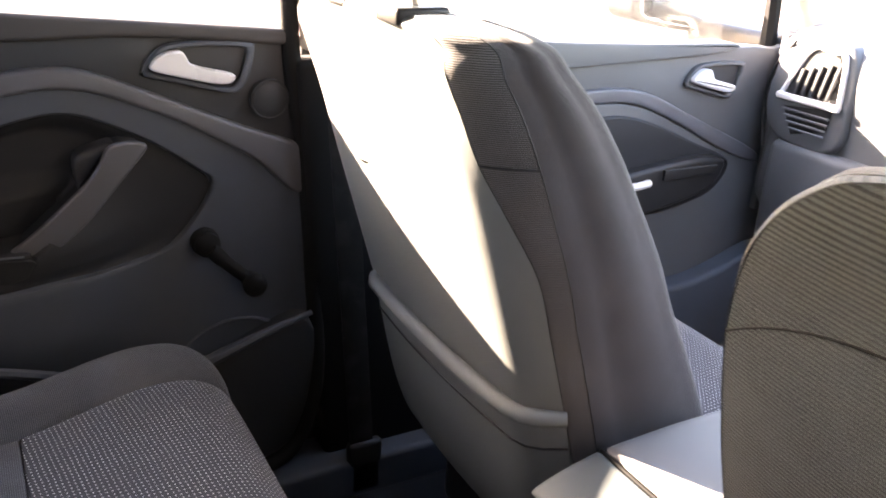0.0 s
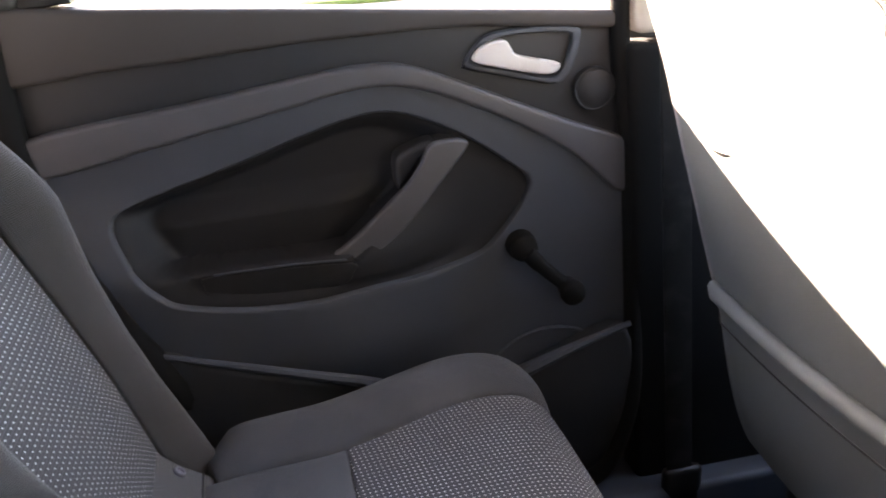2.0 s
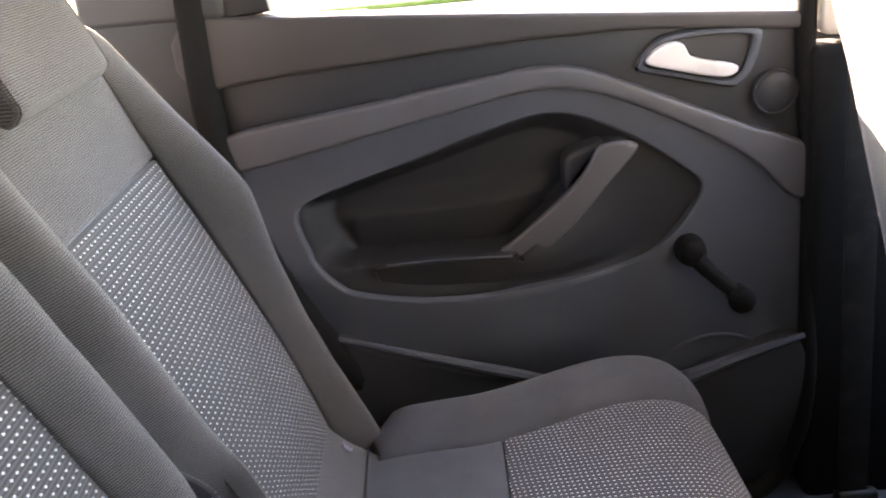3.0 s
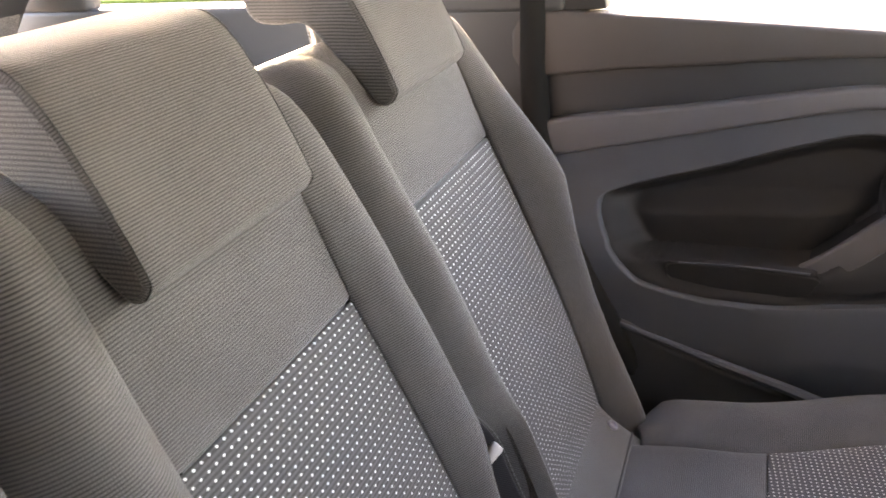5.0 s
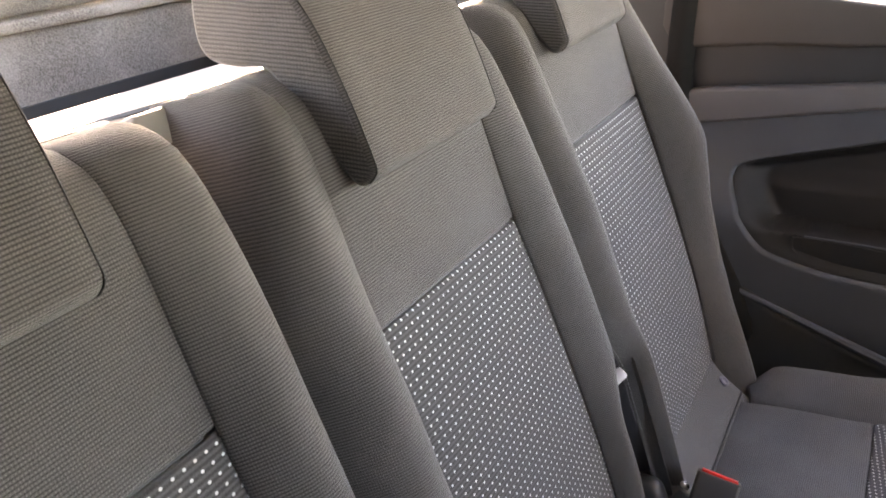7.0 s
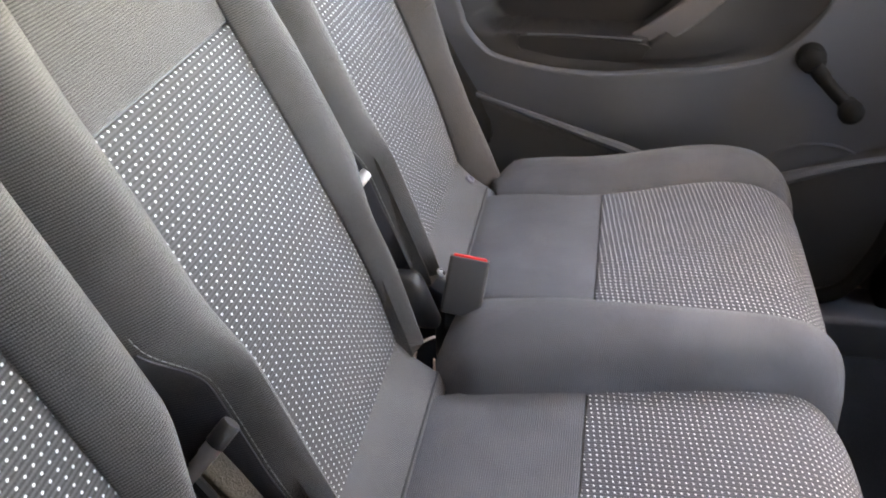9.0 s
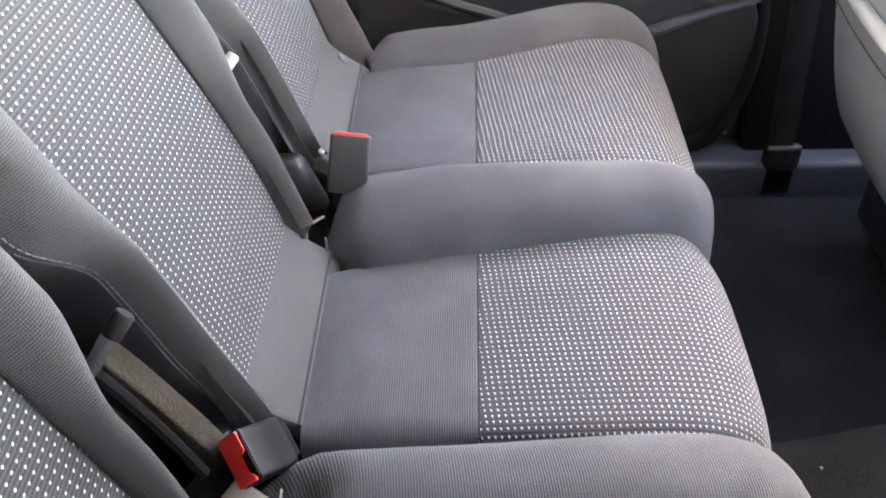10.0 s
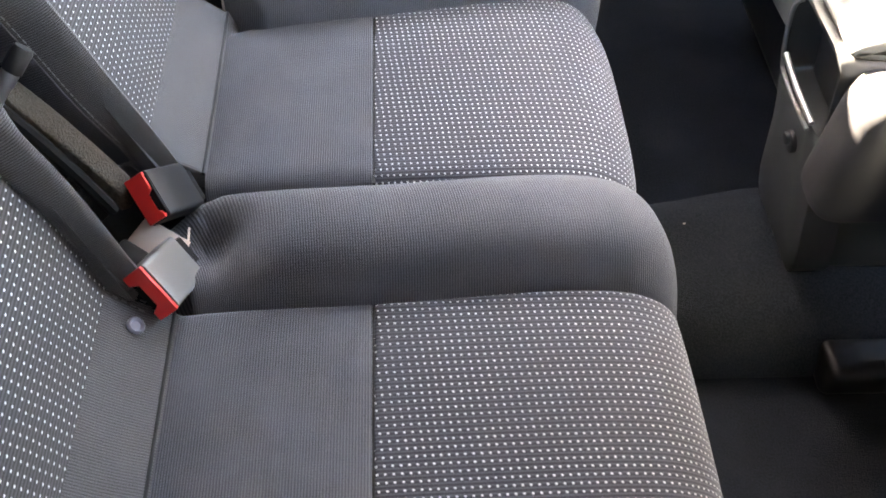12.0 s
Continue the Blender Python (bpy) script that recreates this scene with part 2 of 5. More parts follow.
def spline(points, n=12, closed=False):
    """Catmull-Rom through the points, n steps a span."""
    p = np.array(points, float)
    k = len(p)
    out = []
    for i in range(k if closed else k - 1):
        a, b, c, d = (p[(i + j) % k] if closed else p[min(max(i + j, 0), k - 1)] for j in (-1, 0, 1, 2))
        for t in np.arange(n) / n:
            out.append(0.5 * (2 * b + (c - a) * t + (2 * a - 5 * b + 4 * c - d) * t * t + (3 * b - a - 3 * c + d) * t**3))
    if not closed:
        out.append(p[-1])
    return np.array(out)


def tube(points, r, sides=8, closed=False, flat=1.0):
    """A round (or flattened) cord along the points."""
    p = np.array(points, float)
    k = len(p)
    verts, faces = [], []
    up = np.array((0.05, 0.03, 1.0))
    for i in range(k):
        way = p[(i + 1) % k] - p[i - 1] if closed or 0 < i < k - 1 else (p[1] - p[0] if i == 0 else p[-1] - p[-2])
        way = way / (np.linalg.norm(way) + 1e-9)
        side = np.cross(way, up)
        side /= np.linalg.norm(side) + 1e-9
        top = np.cross(side, way)
        rr = r[i] if isinstance(r, (list, np.ndarray)) else r
        for j in range(sides):
            a = 2 * math.pi * j / sides
            verts.append(p[i] + rr * (math.cos(a) * side + flat * math.sin(a) * top))
    for i in range(k if closed else k - 1):
        for j in range(sides):
            faces.append((i * sides + j, i * sides + (j + 1) % sides, (i + 1) % k * sides + (j + 1) % sides, (i + 1) % k * sides + j))
    if not closed:
        faces += [tuple(range(sides))[::-1], tuple(range((k - 1) * sides, k * sides))]
    return verts, faces


class Curve:
    """A smooth plane curve by arc length."""

    def __init__(self, points):
        self.p = spline(points, 24)
        step = np.linalg.norm(np.diff(self.p, axis=0), axis=1)
        self.s = np.r_[0, np.cumsum(step)]
        self.length = float(self.s[-1])

    def at(self, s):
        return np.array([np.interp(s, self.s, self.p[:, i]) for i in range(self.p.shape[1])])


def steps(length, r, n):
    edge = [0, 0.06 * r, 0.22 * r, 0.5 * r, r]
    return np.array(edge + list(np.linspace(r, length - r, n)[1:-1]) + [length - e for e in edge[::-1]])


def pad(surface, u0, u1, v0, v1, r=0.008, thick=0.03, nu=36, nv=20, puff=0.0, flip=False, ru=None):
    """An upholstered panel on surface(u, v): edges rounded by r, a crown of height puff. v0, v1: numbers or functions of u."""
    ru = ru or r
    us = u0 + steps(u1 - u0, ru, nu)
    top, uvs, normals = [], [], []
    cols = nv + 8
    for u in us:
        a, b = (v(u) if callable(v) else v for v in (v0, v1))
        for v in a + steps(b - a, r, nv):
            e = 1e-4
            p = surface(u, v)
            n = np.cross(surface(u + e, v) - surface(u - e, v), surface(u, v + e) - surface(u, v - e))
            n = n / (np.linalg.norm(n) + 1e-12) * (-1 if flip else 1)
            eu, ev = max(0.0, 1 - min(u - u0, u1 - u) / ru) * ru / max(r, ru), max(0.0, 1 - min(v - a, b - v) / r)
            k = min(1.0, math.hypot(eu, ev))
            crown = puff * (1 - (2 * (u - u0) / (u1 - u0) - 1) ** 4) * (1 - (2 * (v - a) / (b - a) - 1) ** 4)
            top.append(p + n * (crown - r * (1 - math.sqrt(max(0.0, 1 - k * k)))))
            normals.append(n)
            uvs.append((u, v))
    count = len(top)
    rows = len(us)
    cols = count // rows
    verts = top + [p - n * thick for p, n in zip(top, normals)]
    faces = []
    for i in range(rows - 1):
        for j in range(cols - 1):
            q = (i * cols + j, (i + 1) * cols + j, (i + 1) * cols + j + 1, i * cols + j + 1)
            if flip:
                q = q[::-1]
            faces += [q, tuple(count + k for k in q[::-1])]
    rim = [j for j in range(cols)] + [i * cols + cols - 1 for i in range(1, rows)] + [(rows - 1) * cols + j for j in range(cols - 2, -1, -1)] + [i * cols for i in range(rows - 2, 0, -1)]
    for a, b in zip(rim, rim[1:] + rim[:1]):
        q = (a, b, count + b, count + a)
        faces.append(q[::-1] if flip else q)
    return verts, faces, uvs + uvs


def plate(outline, front, back, bevel=0.004, face=lambda x, z: 0.0, n=6, smooth=True, axis="y"):
    """A moulded plate from an outline in x and z: its face at y = front (less face(x, z)), its back at y = back, its edge rounded."""
    p = spline(outline, n, True) if smooth else np.array(outline, float)
    if sum(a[0] * b[1] - b[0] * a[1] for a, b in zip(p, np.roll(p, -1, 0))) < 0:
        p = p[::-1]
    way = np.roll(p, -1, 0) - np.roll(p, 1, 0)
    inward = np.stack([-way[:, 1], way[:, 0]], 1)
    inward /= np.linalg.norm(inward, axis=1)[:, None] + 1e-9
    sign = 1.0 if back > front else -1.0
    rings = [(0.0, back, False), (0.0, front + sign * bevel, True)]
    rings += [(bevel * (1 - math.cos(a)), front + sign * bevel * (1 - math.sin(a)), True) for a in (0.4, 0.8, 1.2, 1.57)]
    bm = bmesh.new()
    loops = []
    for off, y, shaped in rings:
        loops.append([bm.verts.new((q[0], y - (face(q[0], q[1]) if shaped else 0.0), q[1])) for q in p + inward * off])
    k = len(p)
    for a, b in zip(loops, loops[1:]):
        for i in range(k):
            bm.faces.new((a[i], a[(i + 1) % k], b[(i + 1) % k], b[i]))
    bm.faces.new(loops[0])
    bm.faces.new(loops[-1])
    turned(bm)
    return bm


def smooth_step(a, b, x):
    t = min(1.0, max(0.0, (x - a) / (b - a)))
    return t * t * (3 - 2 * t)


# ---- ground and outside ----
tagged(part("ground", rbox((-300, -300, -0.62), (300, 300, -0.42), 0.0), ASPHALT), "pale grey asphalt forecourt outside the car", "ground", kind="structure")
tagged(part("grass_verge", rbox((-60, 11.3, -0.43), (3.5, 90, -0.36), 0.03), GRASS), "sunlit green grass verge beyond the forecourt", "grass", kind="structure")
tagged(part("far_wall", rbox((4, 40, -0.4), (80, 41, 2.6), 0.05), WALLING), "pale rendered boundary wall in the distance", "wall", kind="structure")

# ---- car shell ----
MID = -0.015


def shell(name, data, mat, label, category):
    return tagged(part(name, data, mat), label, category, kind="structure")


shell("floor", rbox((-1.05, -0.74, -0.05), (2.10, 0.74, 0.0), 0.0), CARPET, "dark carpeted car floor", "floor")
tunnel = Curve([(-0.165, 0.0), (-0.145, 0.045), (-0.095, 0.088), (0.0, 0.101), (0.052, 0.096), (0.085, 0.060), (0.105, 0.0)])
shell("floor_tunnel", pad(lambda u, v: np.array([u, MID + 0.02 + tunnel.at(v)[0] * (1.0 + 0.42 * smooth_step(0.58, 0.80, u) * (tunnel.at(v)[0] > 0)), tunnel.at(v)[1]]), 0.30, 1.75, 0.0, tunnel.length, 0.01, 0.02, 30, 24), TUNNEL_LIT, "raised centre tunnel with grey carpet lightened for the light on top", "floor")
for side, y0, y1 in (("left", 0.69, 0.80), ("right", -0.83, -0.72)):
    shell("sill_" + side, rbox((-0.15, y0, -0.14), (1.95, y1, 0.075), 0.012), DOOR_GREY, "grey plastic sill trim along the door opening", "sill")
shell("headliner", rbox((-0.66, -0.66, 1.30), (1.15, 0.66, 1.34), 0.01), LINER, "pale fabric headliner", "ceiling")
shell("roof", rbox((-0.70, -0.74, 1.345), (1.18, 0.74, 1.375), 0.012), PAINT, "painted steel roof of the car", "roof")
for s, side in ((1, "left"), (-1, "right")):
    y0, y1 = sorted((s * 0.67, s * 0.77))
    shell("roof_rail_" + side, rbox((-0.70, y0, 1.25), (1.20, y1, 1.345), 0.012), LINER, "pale trim over the side windows", "trim")
    # rear quarter: lower lining, pillar above the belt line, window behind it
    y0, y1 = sorted((s * 0.755, s * 0.80))
    shell("quarter_lining_" + side, rbox((-1.05, y0, -0.05), (-0.125, y1, 0.905), 0.01), DOOR_DARK, "dark plastic lining behind the rear door", "trim")
    shell("pillar_rear_" + side, rbox((-0.26, y0 - 0.004 * (s > 0), 0.890), (-0.075, y1 + 0.004 * (s < 0), 1.27), 0.01), DOOR_DARK, "dark rear door pillar", "pillar")
    shell("pillar_tail_" + side, rbox((-1.05, y0, 0.90), (-0.88, y1, 1.27), 0.01), DOOR_DARK, "dark tail pillar lining", "pillar")
    # middle pillar, dark below and cream above the belt line
    y0, y1 = sorted((s * 0.735, s * 0.80))
    shell("pillar_middle_" + side, rbox((0.715, y0, 0.06), (0.950, y1, 0.79), 0.012, -0.06), RUBBER, "dark lower trim of the middle pillar", "pillar")
    shell("pillar_middle_upper_" + side, rbox((0.685, y0 + 0.004 * s, 0.802), (0.765, y1, 1.27), 0.012, -0.06), CREAM, "cream upper trim of the middle pillar", "pillar")
    # windscreen pillar
    shell("pillar_front_" + side, tube([(1.86, s * 0.79, 0.80), (1.78, s * 0.78, 0.92), (1.50, s * 0.75, 1.13), (1.16, s * 0.72, 1.29)], 0.040, 10, False, 1.0), CREAM, "cream windscreen pillar trim", "pillar")
shell("pillar_seal", tube([(1.735, 0.80, 0.745), (1.715, 0.79, 0.90), (1.47, 0.765, 1.11)], 0.018, 8), RUBBER, "black rubber seal beside the windscreen pillar", "seal")
for s, side in ((1, "left"), (-1, "right")):
    y0, y1 = sorted((s * 0.757, s * 0.80))
    shell("kick_panel_" + side, rbox((1.785, y0, -0.05), (2.12, y1, 0.80), 0.006), DASH, "dark trim panel ahead of the front door", "trim")
# Unseen panel added to stop boot light leaking under the seats.
shell("boot_light_stop", rbox((-0.165, -0.75, 0.0), (-0.140, 0.75, 0.43), 0.004), BLACK, "unseen dark panel added behind the rear seat bases to block light", "wall")
shell("bulkhead", rbox((2.10, -0.78, -0.1), (2.16, 0.78, 0.80), 0.01), BLACK, "dark bulkhead behind the dashboard", "wall")
shell("quarter_window", rbox((-0.878, 0.775, 0.908), (-0.262, 0.781, 1.26), 0.0), TINTED, "tinted rear quarter window", "window")
shell("windscreen", rbox((2.02, -0.70, 0.84), (2.026, 0.70, 1.72), 0.0, -1.75), GLASS, "clear sloping windscreen", "window")

shell("body_side_left", rbox((-1.10, 0.858, -0.16), (1.95, 0.880, 0.745), 0.006), PAINT, "painted outer skin of the car's far side", "body")
shell("body_side_rear", rbox((-1.10, -0.880, -0.16), (-0.17, -0.858, 0.86), 0.006), PAINT, "painted outer skin of the car behind the near door", "body")
shell("door_gap_lining", rbox((0.700, 0.802, -0.10), (0.860, 0.856, 0.84), 0.004), BLACK, "black lining between the two doors", "trim")
shell("door_gap_lining_rear", rbox((-0.28, 0.802, -0.10), (0.10, 0.856, 0.875), 0.004), BLACK, "black lining behind the rear door", "trim")

# ---- tail of the car ----
tail = thing("tailgate", "dark closed tailgate with a tinted rear window", "tailgate", at=(-1.02, 0, 0.0))
part("lower_trim", rbox((-0.03, -0.72, 0.30), (0.02, 0.72, 0.835), 0.012), BOOT, tail, "speckled dark grey lining")
# Dark sheet added as the shade on the lower lining.
part("lining_shade", rbox((0.0205, -0.72, 0.31), (0.026, 0.72, 0.728), 0.002), DOOR_DARK, tail, "dark sheet for the shade low on the lining")
part("ledge", rbox((-0.03, -0.72, 0.838), (0.035, 0.72, 0.8565), 0.006), BOOT, tail)
part("upper_trim", rbox((-0.03, -0.72, 0.859), (0.015, 0.72, 1.0), 0.008, 0.5), BOOT, tail, "speckled grey carpeted lining")
part("rear_window", rbox((0.062, -0.60, 1.0), (0.068, 0.60, 1.31), 0.0, 0.80), PRIVACY, tail, "tinted rear glass")
for s in (-1, 1):
    y0, y1 = sorted((s * 0.60, s * 0.73))
    part("frame_post", rbox((-0.05, y0, 0.858), (0.0, y1, 1.30), 0.01, 0.80), DOOR_DARK, tail)
part("frame_top", rbox((0.322, -0.60, 1.314), (0.36, 0.60, 1.34), 0.006), DOOR_DARK, tail)
cover = thing("load_cover", "pale sunlit load cover behind the rear seats", "load cover", at=(-0.60, 0, 0.80))
part("blind", rbox((-0.065, -0.70, 0.0), (0.345, 0.74, 0.008), 0.003), COVER, cover)
part("cassette", rbox((0.347, -0.70, -0.010), (0.402, 0.74, 0.010), 0.006), COVER, cover)
for s in (-1, 1):
    y0, y1 = sorted((s * 0.70, s * 0.755))
    part("side_rest", rbox((-0.40, y0, -0.04), (0.33, y1, 0.0), 0.008), DOOR_DARK, cover)
shell("boot_floor", rbox((-1.00, -0.75, 0.12), (-0.14, 0.75, 0.15), 0.0), BOOT, "grey carpeted boot floor", "floor")

# ---- rear door ----


def bulge(x, z):
    """How far the door's lower panel swells into the car."""
    low = 0.35 + 0.65 * smooth_step(0.30, 0.42, z)
    return 0.064 * smooth_step(0.675, 0.545, z) * low * smooth_step(0.50, 0.20, x)


def ring_panel(inner, outer, depth_in, base, rings=22, lip=0.006):
    """A panel with a hole: rings from the hole's outline to the outer outline, both in x and z."""
    c = inner.mean(0)
    turn = np.arctan2(*(outer - c).T[::-1])
    order = np.argsort(turn)
    turn, outer = turn[order], outer[order]
    verts, faces = [], []
    n = len(inner)
    outs = []
    for q in inner:
        a = math.atan2(*(q - c)[::-1])
        outs.append([np.interp(a, np.r_[turn[-3:] - 2 * math.pi, turn, turn[:3] + 2 * math.pi], np.r_[outer[-3:, i], outer[:, i], outer[:3, i]]) for i in (0, 1)])
    outs = np.array(outs)
    for k in range(rings + 1):
        t = (k / rings) ** 1.6
        for q, o in zip(inner, outs):
            x, z = q + (o - q) * t
            far = np.linalg.norm(o - q) * t
            e = max(0.0, 1 - far / lip)
            verts.append((x, base - bulge(x, z) + depth_in * (1 - math.sqrt(max(0.0, 1 - e * e))), z))
    for k in range(rings):
        for i in range(n):
            j = (i + 1) % n
            faces.append((k * n + i, (k + 1) * n + i, (k + 1) * n + j, k * n + j))
    return verts, faces


door = thing("car_door", "closed dark grey rear car door with window winder", "car door", "car doors")
part("shell", plate([(-0.135, 0.62), (-0.125, 0.845), (0.30, 0.820), (0.665, 0.785), (0.70, 0.50), (0.708, 0.22), (0.64, 0.085), (0.20, 0.080), (0.06, 0.26), (-0.06, 0.54)], 0.790, 0.855, 0.006, n=1, smooth=False), BLACK, door)
soft = [(-0.136, 0.806), (-0.136, 0.889), (0.0, 0.886), (0.20, 0.872), (0.45, 0.852), (0.650, 0.836), (0.668, 0.832), (0.667, 0.812), (0.55, 0.822), (0.43, 0.830), (0.25, 0.827), (0.115, 0.818), (0.0, 0.812)]
part("top_roll", plate(soft, 0.753, 0.80, 0.007, n=3), DOOR_SOFT, door, "brown-grey soft top of the door")
part("upper_panel", plate([(-0.118, 0.725), (-0.112, 0.820), (0.2, 0.832), (0.39, 0.836), (0.672, 0.826), (0.684, 0.64), (0.545, 0.70), (0.42, 0.765), (0.355, 0.787), (0.26, 0.783), (0.09, 0.758)], 0.766, 0.80, 0.004, n=2, smooth=False), DOOR_DARK, door)
band = [(-0.112, 0.736), (0.09, 0.764), (0.262, 0.788), (0.33, 0.793), (0.375, 0.787), (0.43, 0.766), (0.541, 0.716), (0.60, 0.690), (0.694, 0.648), (0.696, 0.588), (0.668, 0.580), (0.640, 0.606), (0.595, 0.648), (0.515, 0.697), (0.435, 0.736), (0.385, 0.755), (0.345, 0.763), (0.295, 0.761), (0.209, 0.745), (0.065, 0.717), (-0.075, 0.690), (-0.112, 0.69)]
part("accent_band", plate(band, 0.749, 0.80, 0.007, n=4), BAND, door, "lighter grey chevron band")
hole = spline([(-0.019, 0.620), (-0.007, 0.637), (0.060, 0.657), (0.142, 0.678), (0.226, 0.704), (0.294, 0.723), (0.339, 0.727), (0.384, 0.715), (0.451, 0.680), (0.505, 0.641), (0.535, 0.613), (0.526, 0.579), (0.486, 0.529), (0.450, 0.508), (0.372, 0.499), (0.295, 0.501), (0.212, 0.499), (0.130, 0.503), (0.056, 0.518), (0.029, 0.534), (0.002, 0.566), (-0.003, 0.578), (-0.014, 0.600)], 7, True)
edge = np.array([(-0.118, 0.70), (-0.085, 0.62), (0.000, 0.49), (0.06, 0.37), (0.10, 0.24), (0.14, 0.12), (0.25, 0.10), (0.45, 0.10), (0.62, 0.12), (0.69, 0.25), (0.692, 0.40), (0.690, 0.632), (0.61, 0.652), (0.515, 0.705), (0.435, 0.745), (0.385, 0.763), (0.345, 0.771), (0.265, 0.765), (0.09, 0.732), (-0.072, 0.702)])
edge = np.concatenate([a + (b - a) * np.linspace(0, 1, 12, endpoint=False)[:, None] for a, b in zip(edge, np.roll(edge, -1, 0))])
part("lower_panel", ring_panel(hole, edge, 0.012, 0.757), DOOR_GREY, door, "moulded dark grey lower panel")
centre = hole.mean(0)


def pocket_depth(x, z):
    """The pocket's moulded floor: a soft elbow swelling, a ledge with the tray, a scoop behind the pull handle."""
    elbow = 0.026 * smooth_step(0.635, 0.598, z - 0.04 * x) * smooth_step(0.345, 0.225, x + 0.5 * (0.56 - z)) * smooth_step(-0.02, 0.06, x)
    ledge = smooth_step(0.566 - 0.01 * x, 0.551 - 0.01 * x, z)
    beyond = smooth_step(-0.006, 0.030, x - (0.262 + (z - 0.548) * 1.05))
    return 0.786 - max(0.075 * ledge * smooth_step(0.34, 0.26, x), elbow, (0.020 + 0.055 * smooth_step(0.47, 0.27, x) * smooth_step(0.66, 0.535, z)) * beyond)


verts, faces = [], []
rings = 46
for k in range(rings + 1):
    t = k / rings
    for q in hole:
        x, z = centre + (q - centre) * (1 - t)
        rim = 0.757 - bulge(*q) + 0.010
        verts.append((x, rim + (pocket_depth(x, z) - rim) * smooth_step(0.0, 0.20, t), z))
for k in range(rings):
    n = len(hole)
    faces += [(k * n + i, k * n + (i + 1) % n, (k + 1) * n + (i + 1) % n, (k + 1) * n + i) for i in range(n)]
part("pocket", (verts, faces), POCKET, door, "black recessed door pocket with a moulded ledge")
slot = [(0.080, 0.546), (0.090, 0.523), (0.12, 0.514), (0.200, 0.508), (0.262, 0.514), (0.275, 0.528), (0.276, 0.540), (0.208, 0.546), (0.13, 0.548)]
# Flat black plate in place of the slot's shaded depth.
part("tray", plate(slot, 0.7092, 0.716, 0.0008, n=5), BLACK, door, "flat black plate for the dark inside of the tray slot")
# Thin cords set along the slot and ledge edges as highlights.
part("tray_highlight", tube(spline([(0.080, 0.7085, 0.548), (0.084, 0.7085, 0.526), (0.12, 0.7085, 0.5145), (0.20, 0.7085, 0.5065)], 8), 0.0014, 6), POCKET, door)
part("tray_highlight", tube(spline([(0.095, 0.7085, 0.551), (0.16, 0.7085, 0.552), (0.225, 0.7085, 0.5505), (0.268, 0.7085, 0.548)], 8), 0.0016, 6), DOOR_GREY, door)
handle = [(0.390, 0.686), (0.412, 0.692), (0.436, 0.690), (0.442, 0.681), (0.420, 0.654), (0.397, 0.628), (0.358, 0.584), (0.318, 0.551), (0.292, 0.539), (0.262, 0.540), (0.236, 0.545), (0.262, 0.557), (0.300, 0.586), (0.336, 0.618), (0.360, 0.640), (0.378, 0.664)]
grip = part("pull_handle", plate(handle, 0.720, 0.731, 0.004, n=5), BAND, door, "grey diagonal pull handle")
web = [(0.400, 0.683), (0.421, 0.688), (0.436, 0.680), (0.415, 0.654), (0.392, 0.628), (0.354, 0.586), (0.310, 0.551), (0.292, 0.545), (0.262, 0.549), (0.300, 0.582), (0.340, 0.614), (0.368, 0.640)]
part("handle_web", plate(web, 0.732, 0.788, 0.002, n=5), POCKET, grip)
cup = [(0.350, 0.668), (0.374, 0.680), (0.402, 0.686), (0.392, 0.664), (0.372, 0.640), (0.352, 0.620), (0.347, 0.640)]
part("handle_cup", plate(cup, 0.746, 0.780, 0.008, n=4), DOOR_DARK, grip, "grey finger cup behind the pull handle")
# latch handle in its bezel
bezel = [(0.450, 0.781), (0.466, 0.806), (0.490, 0.819), (0.549, 0.822), (0.600, 0.819), (0.612, 0.810), (0.604, 0.773), (0.590, 0.750), (0.570, 0.745), (0.506, 0.761), (0.459, 0.773)]
inner = [(0.461, 0.783), (0.476, 0.804), (0.497, 0.812), (0.549, 0.814), (0.592, 0.811), (0.600, 0.804), (0.593, 0.778), (0.583, 0.759), (0.566, 0.754), (0.506, 0.770), (0.466, 0.779)]


def ring_plate(outer, hole_line, front, back, bevel=0.0025, n=80):
    """A flat ring between two outlines in x and z, with rounded lips and an inner wall."""
    loops = []
    c = np.array(hole_line).mean(0)
    turn = np.linspace(-math.pi, math.pi, n, endpoint=False)
    for line in (outer, hole_line):
        p = spline(line, 12, True)
        a = np.arctan2(p[:, 1] - c[1], p[:, 0] - c[0])
        order = np.argsort(a)
        a, p = a[order], p[order]
        far = np.linalg.norm(p - c, axis=1)
        r = np.interp(turn, np.r_[a[-1] - 2 * math.pi, a, a[0] + 2 * math.pi], np.r_[far[-1], far, far[0]])
        loops.append(c + np.stack([r * np.cos(turn), r * np.sin(turn)], 1))
    o, h = loops
    mid_o, mid_h = o + (h - o) * 0.25, h + (o - h) * 0.25
    rings = [(o, back), (o, front + bevel), (mid_o, front), (mid_h, front), (h, front + bevel), (h, back)]
    verts = [(x, y, z) for line, y in rings for x, z in line]
    faces = [(k * n + i, k * n + (i + 1) % n, (k + 1) * n + (i + 1) % n, (k + 1) * n + i) for k in range(len(rings) - 1) for i in range(n)]
    return verts, faces


part("bezel", ring_plate(bezel, inner, 0.7555, 0.768), DOOR_GREY, door, "grey bezel round the latch")
part("bezel_gap", tube(spline([(x, 0.7655, z) for x, z in bezel], 4, True), 0.0024, 6, True), BLACK, door)
part("latch_recess", plate(inner, 0.7648, 0.775, 0.001, n=4), DOOR_DARK, door, "dark recess behind the latch")
